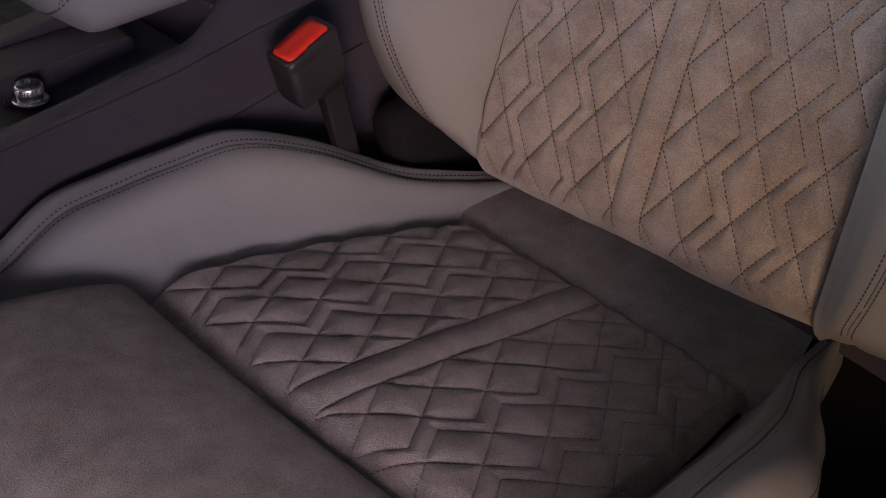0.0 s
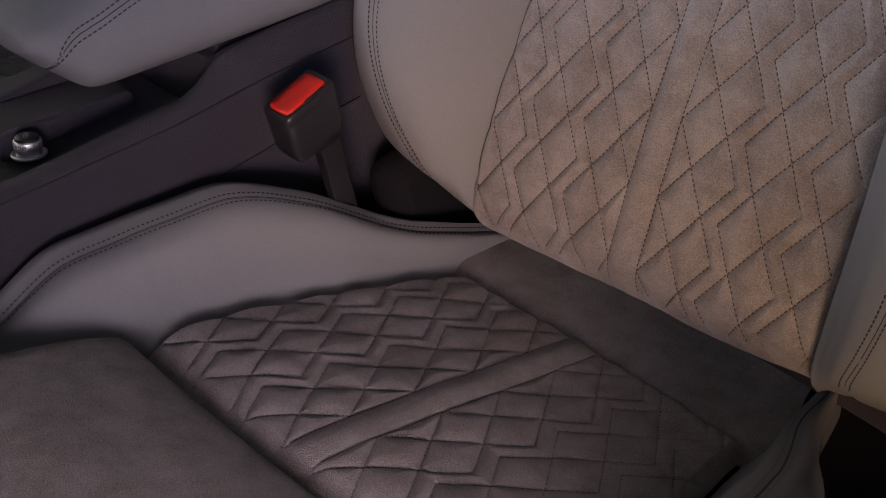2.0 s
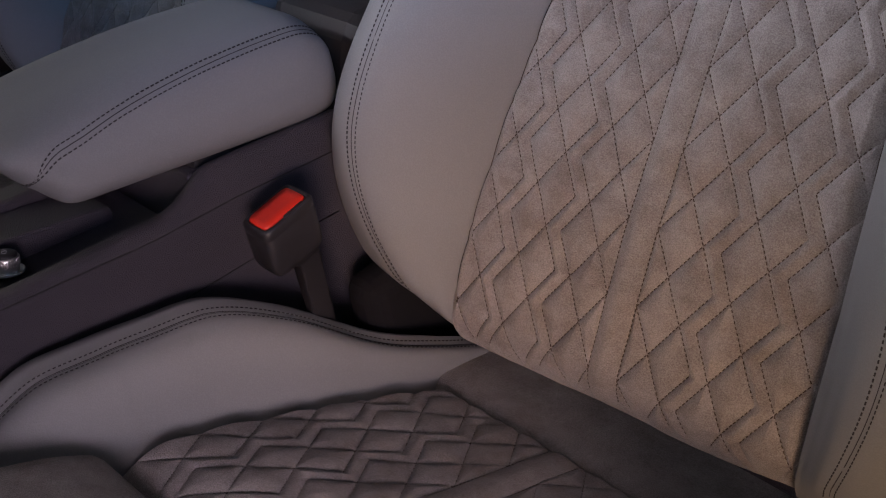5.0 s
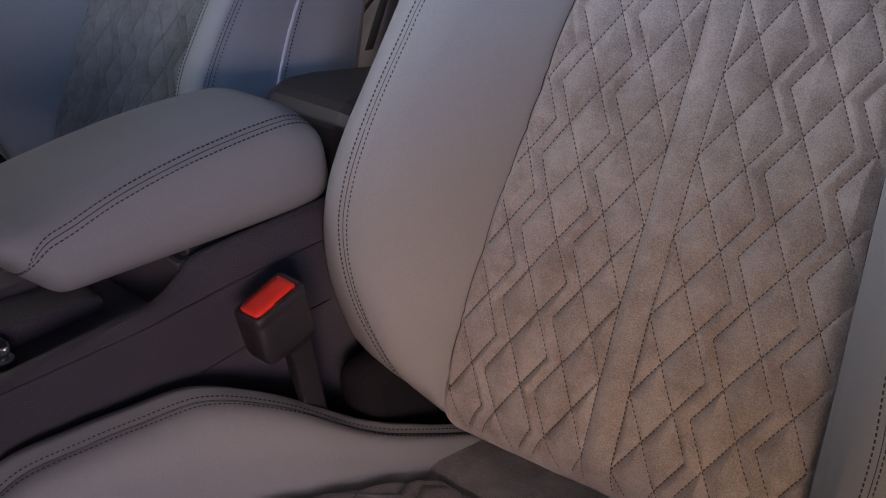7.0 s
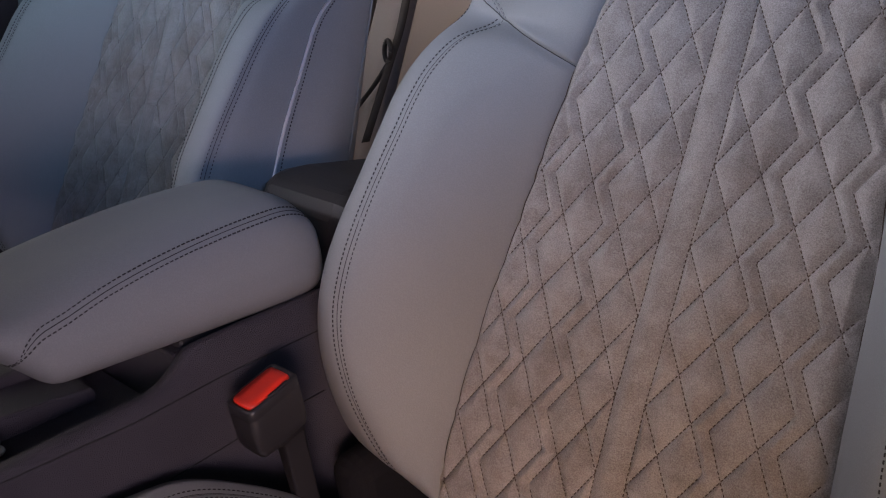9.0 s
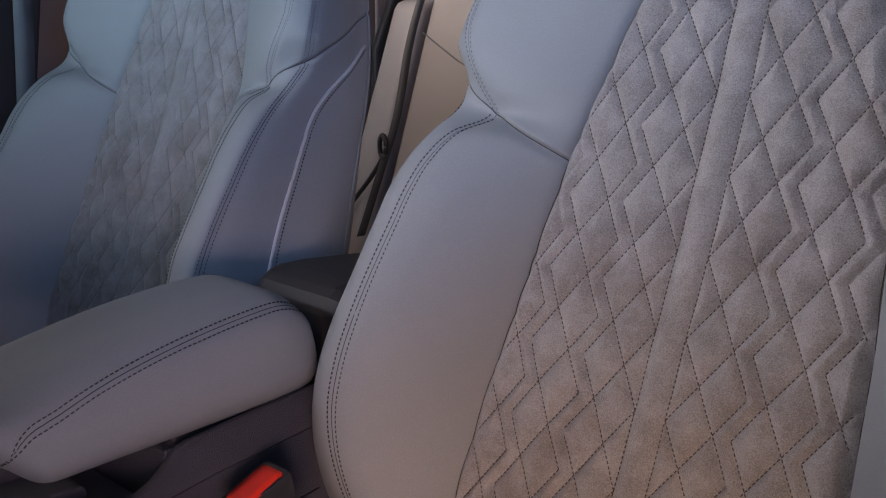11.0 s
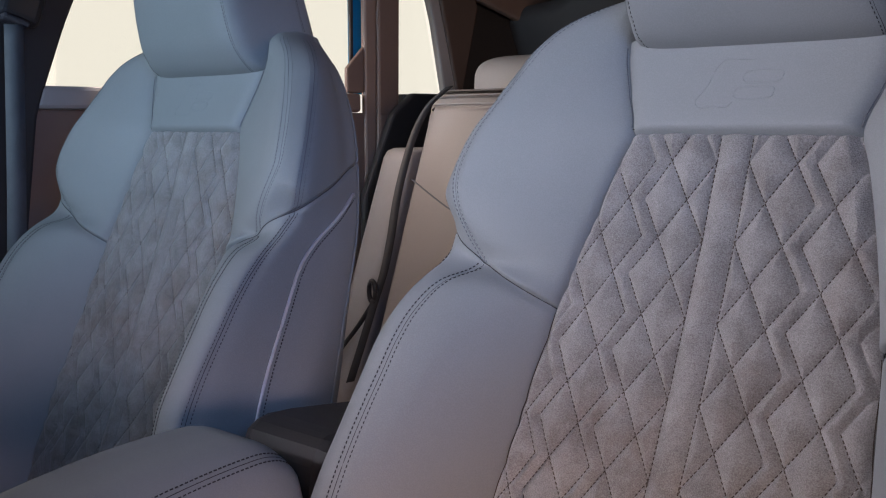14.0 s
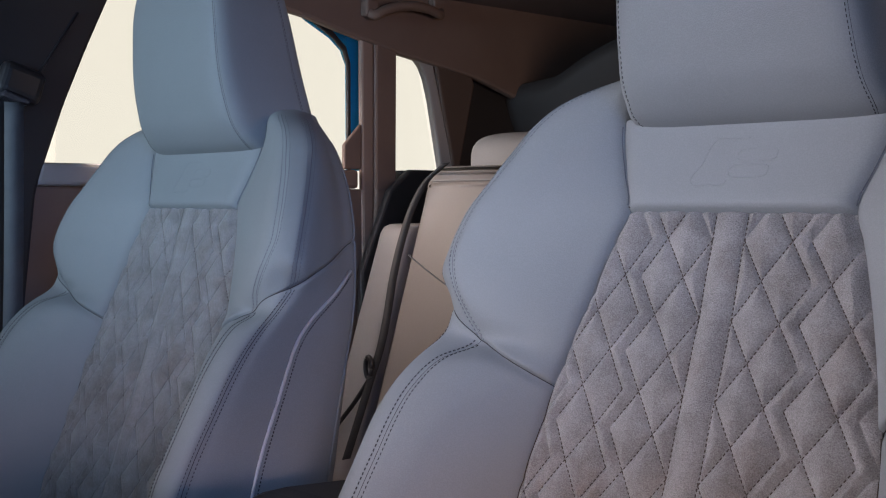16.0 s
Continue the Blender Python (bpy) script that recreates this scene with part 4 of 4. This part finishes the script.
gate = np.array([[(x, 1.83 + 0.03 * math.cos(a) - 0.10 * max(0.0, -math.sin(a)), z + 0.035 * math.sin(a) - 0.20 * max(0.0, -math.sin(a))) for a in np.linspace(-1.57, 1.57, 15)[::-1]]
                 for x, z in spline([(-0.93, 1.06), (-0.84, 1.095), (-0.76, 1.105), (-0.70, 1.112), (-0.634, 1.142), (-0.57, 1.165), (-0.40, 1.19), (0.0, 1.20), (0.5, 1.20)], 70)])
# shade at the tailgate comes from the darkened trim colour
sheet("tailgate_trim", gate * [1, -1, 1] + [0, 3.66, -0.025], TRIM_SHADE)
box_thing("backdrop", (0.05, 9, 6), (-4.0, 3.0, 1.0), backdrop_mat, "bright hazy daylight outside the windows")
ground = part("ground", moved(rounded_box(60, 60, 0.1, 0.01), pose(0, 0, -0.40)), CONCRETE)
for o in bpy.data.objects:
    if o.parent is None and o.type == "MESH" and "kind" not in o:
        tagged(o, o.name.replace("_", " ") + " of the car interior", kind="structure")

# ---------------------------------------------------------------- rear seat
rear = new("bench_seat")
tagged(rear, "warm grey leather rear bench seat in half shade", "rear seat")


def pad(name, outline, x0, x1, bevel, material, parent, label=""):
    bm = prism(outline, x0, x1)
    bmesh.ops.bevel(bm, geom=bm.edges[:], offset=bevel, segments=4, affect="EDGES", profile=0.5)
    return part(name, bm, material, parent, label, smooth=True)


RECLINE = 0.32


def bench_front(z):
    return 1.385 - RECLINE * (0.90 - z)


lean = [(bench_front(0.36), 0.36), (bench_front(0.885), 0.885), (1.388, 0.915), (1.405, 0.932), (1.50, 0.935), (1.44, 0.36)]
for x0, x1 in ((-0.612, -0.20), (-0.195, 0.195), (0.20, 0.70)):
    pad("backrest", lean, x0, x1, 0.020, REAR_LEATHER, rear)
tube("top_seam", [(x, 1.3865, 0.908) for x in np.linspace(-0.60, -0.21, 20)], 0.0016, GREY_TRIM, rear, "pale sewn edge along the top")
# side wing: a front face by the belt and a rounded flank falling back to the door
across = spline([(-0.622, 0.050), (-0.624, 0.010), (-0.632, -0.001), (-0.660, -0.004), (-0.694, 0.002), (-0.712, 0.022), (-0.728, 0.060), (-0.740, 0.12)], 26)
rows = []
for k, z in enumerate(list(np.linspace(0.36, 0.820, 24)) + [0.830, 0.835, 0.8355]):
    back = (0, 0.004, 0.016, 0.10)[max(0, k - 23)]
    rows.append(np.stack([across[:, 0] - 0.03 * (0.83 - z), bench_front(z) + across[:, 1] + back * np.clip(1.2 - across[:, 1] / 0.1, 0, 1), np.full(26, z)], -1))
P = np.array(rows)
wing = sheet("side_wing", P, REAR_LEATHER, rear, flip=True)
tube("seam", P[1:25, 15] + [0, -0.0006, 0], 0.0014, GREY_TRIM, wing, "pale edge seam")
pad("cushion", [(0.98, 0.10), (1.40, 0.10), (1.40, 0.40), (1.00, 0.43), (0.97, 0.40)], -0.78, 0.70, 0.03, REAR_LEATHER, rear)
P = np.array([[(-0.472 + 0.115 * s * r ** 0.5 * abs(k) ** 0.4, 1.497 + 0.048 * math.copysign(abs(q) ** 0.6, q) * r ** 0.5, z)
               for a in np.linspace(0, 2 * math.pi, 48, endpoint=False) for k, q, s in ((math.cos(a), math.sin(a), math.copysign(1, math.cos(a))),)]
              for z, r in [(0.938 + 0.050 * math.copysign(abs(math.sin(h)) ** 0.6, math.sin(h)), max(1e-4, math.cos(h))) for h in np.linspace(-1.57, 1.57, 25)]])
sheet("headrest", P, REAR_LEATHER, rear, wrap=True, caps=True)
seam = spline([(-0.608, 0.785), (-0.589, 0.777), (-0.545, 0.758), (-0.504, 0.742), (-0.21, 0.735)], 40)
tube("seam", [(x, bench_front(z) - 0.0004, z) for x, z in seam], 0.0013, WING_THREAD, rear, "cross seam")


def ribbon(name, path, width, thick, across, material, parent, label=""):
    """A flat strap along a path, its width along one direction."""
    path, across = np.array(path, float), np.array(across, float)
    t = np.gradient(path, axis=0)
    n = np.cross(t, across)
    n /= np.linalg.norm(n, axis=1)[:, None]
    P = np.stack([path - across * width / 2 - n * thick / 2, path + across * width / 2 - n * thick / 2, path + across * width / 2 + n * thick / 2, path - across * width / 2 + n * thick / 2], 1)
    return sheet(name, P, material, parent, label, wrap=True, caps=True)


belt = new("rear_seat_belt")
tagged(belt, "black rear seat belt hanging over the bench with a metal tongue", "seat belt")
run = spline([(-0.560, 0.936), (-0.570, 0.928), (-0.594, 0.908), (-0.612, 0.871), (-0.6205, 0.815), (-0.6205, 0.75), (-0.613, 0.686), (-0.611, 0.632), (-0.616, 0.591), (-0.622, 0.53), (-0.63, 0.46)], 50)
ribbon("webbing", [(x, bench_front(z) - 0.012 + 0.09 * max(0.0, z - 0.912), z) for x, z in run], 0.014, 0.002, (0.75, 0.6, 0.2), WEBBING, belt)
low = spline([(-0.617, 0.588), (-0.640, 0.548), (-0.668, 0.510), (-0.695, 0.470)], 20)
ribbon("lap_webbing", [(x, bench_front(z) - 0.014, z) for x, z in low], 0.010, 0.002, (0.6, 0.75, 0.2), WEBBING, belt)
a = np.linspace(0, 2 * np.pi, 25)
tube("tongue", np.stack([-0.624 + 0.008 * np.cos(a), np.full(25, bench_front(0.605) - 0.016), 0.605 + 0.017 * np.sin(a)], -1), 0.0042, PLASTIC_SMOOTH, belt, "black belt tongue")

front_belt = new("front_seat_belt")
tagged(front_belt, "seat belt with its height adjuster on the dark pillar", "seat belt")
part("adjuster", moved(rounded_box(0.026, 0.066, 0.050, 0.012, 4), pose(-0.778, 0.764, 1.040, -18, 0, 0)), PLASTIC_SMOOTH, front_belt, "black height adjuster")
part("guide_slot", moved(rounded_box(0.030, 0.040, 0.010, 0.004, 3), pose(-0.776, 0.752, 1.018, -18, 0, 0)), PLASTIC, front_belt, "black belt guide")
ribbon("webbing", spline([(-0.764, 0.748, 1.012), (-0.762, 0.746, 0.92), (-0.759, 0.742, 0.78), (-0.757, 0.736, 0.62)], 20), 0.026, 0.0015, (0.25, 0.97, 0), surface("grey_belt_webbing", (0.06, 0.068, 0.075), (0.10, 0.11, 0.12), 0.6, grain=900, patch=30, bump=0.5), front_belt, "grey-blue belt webbing")

handle = new("grab_handle")
tagged(handle, "brown grab handle on the headliner above the rear door", "grab handle")
tube("grip", spline([(-0.785, 1.408, 1.215), (-0.772, 1.411, 1.203), (-0.766, 1.434, 1.213), (-0.764, 1.470, 1.224), (-0.764, 1.54, 1.226), (-0.772, 1.575, 1.222), (-0.785, 1.58, 1.235)], 30), 0.009, TRIM, handle)
for yy, zz in ((1.412, 1.216), (1.575, 1.236)):
    part("mount", moved(rounded_box(0.02, 0.03, 0.03, 0.005), pose(-0.782, yy, zz)), TRIM, handle)
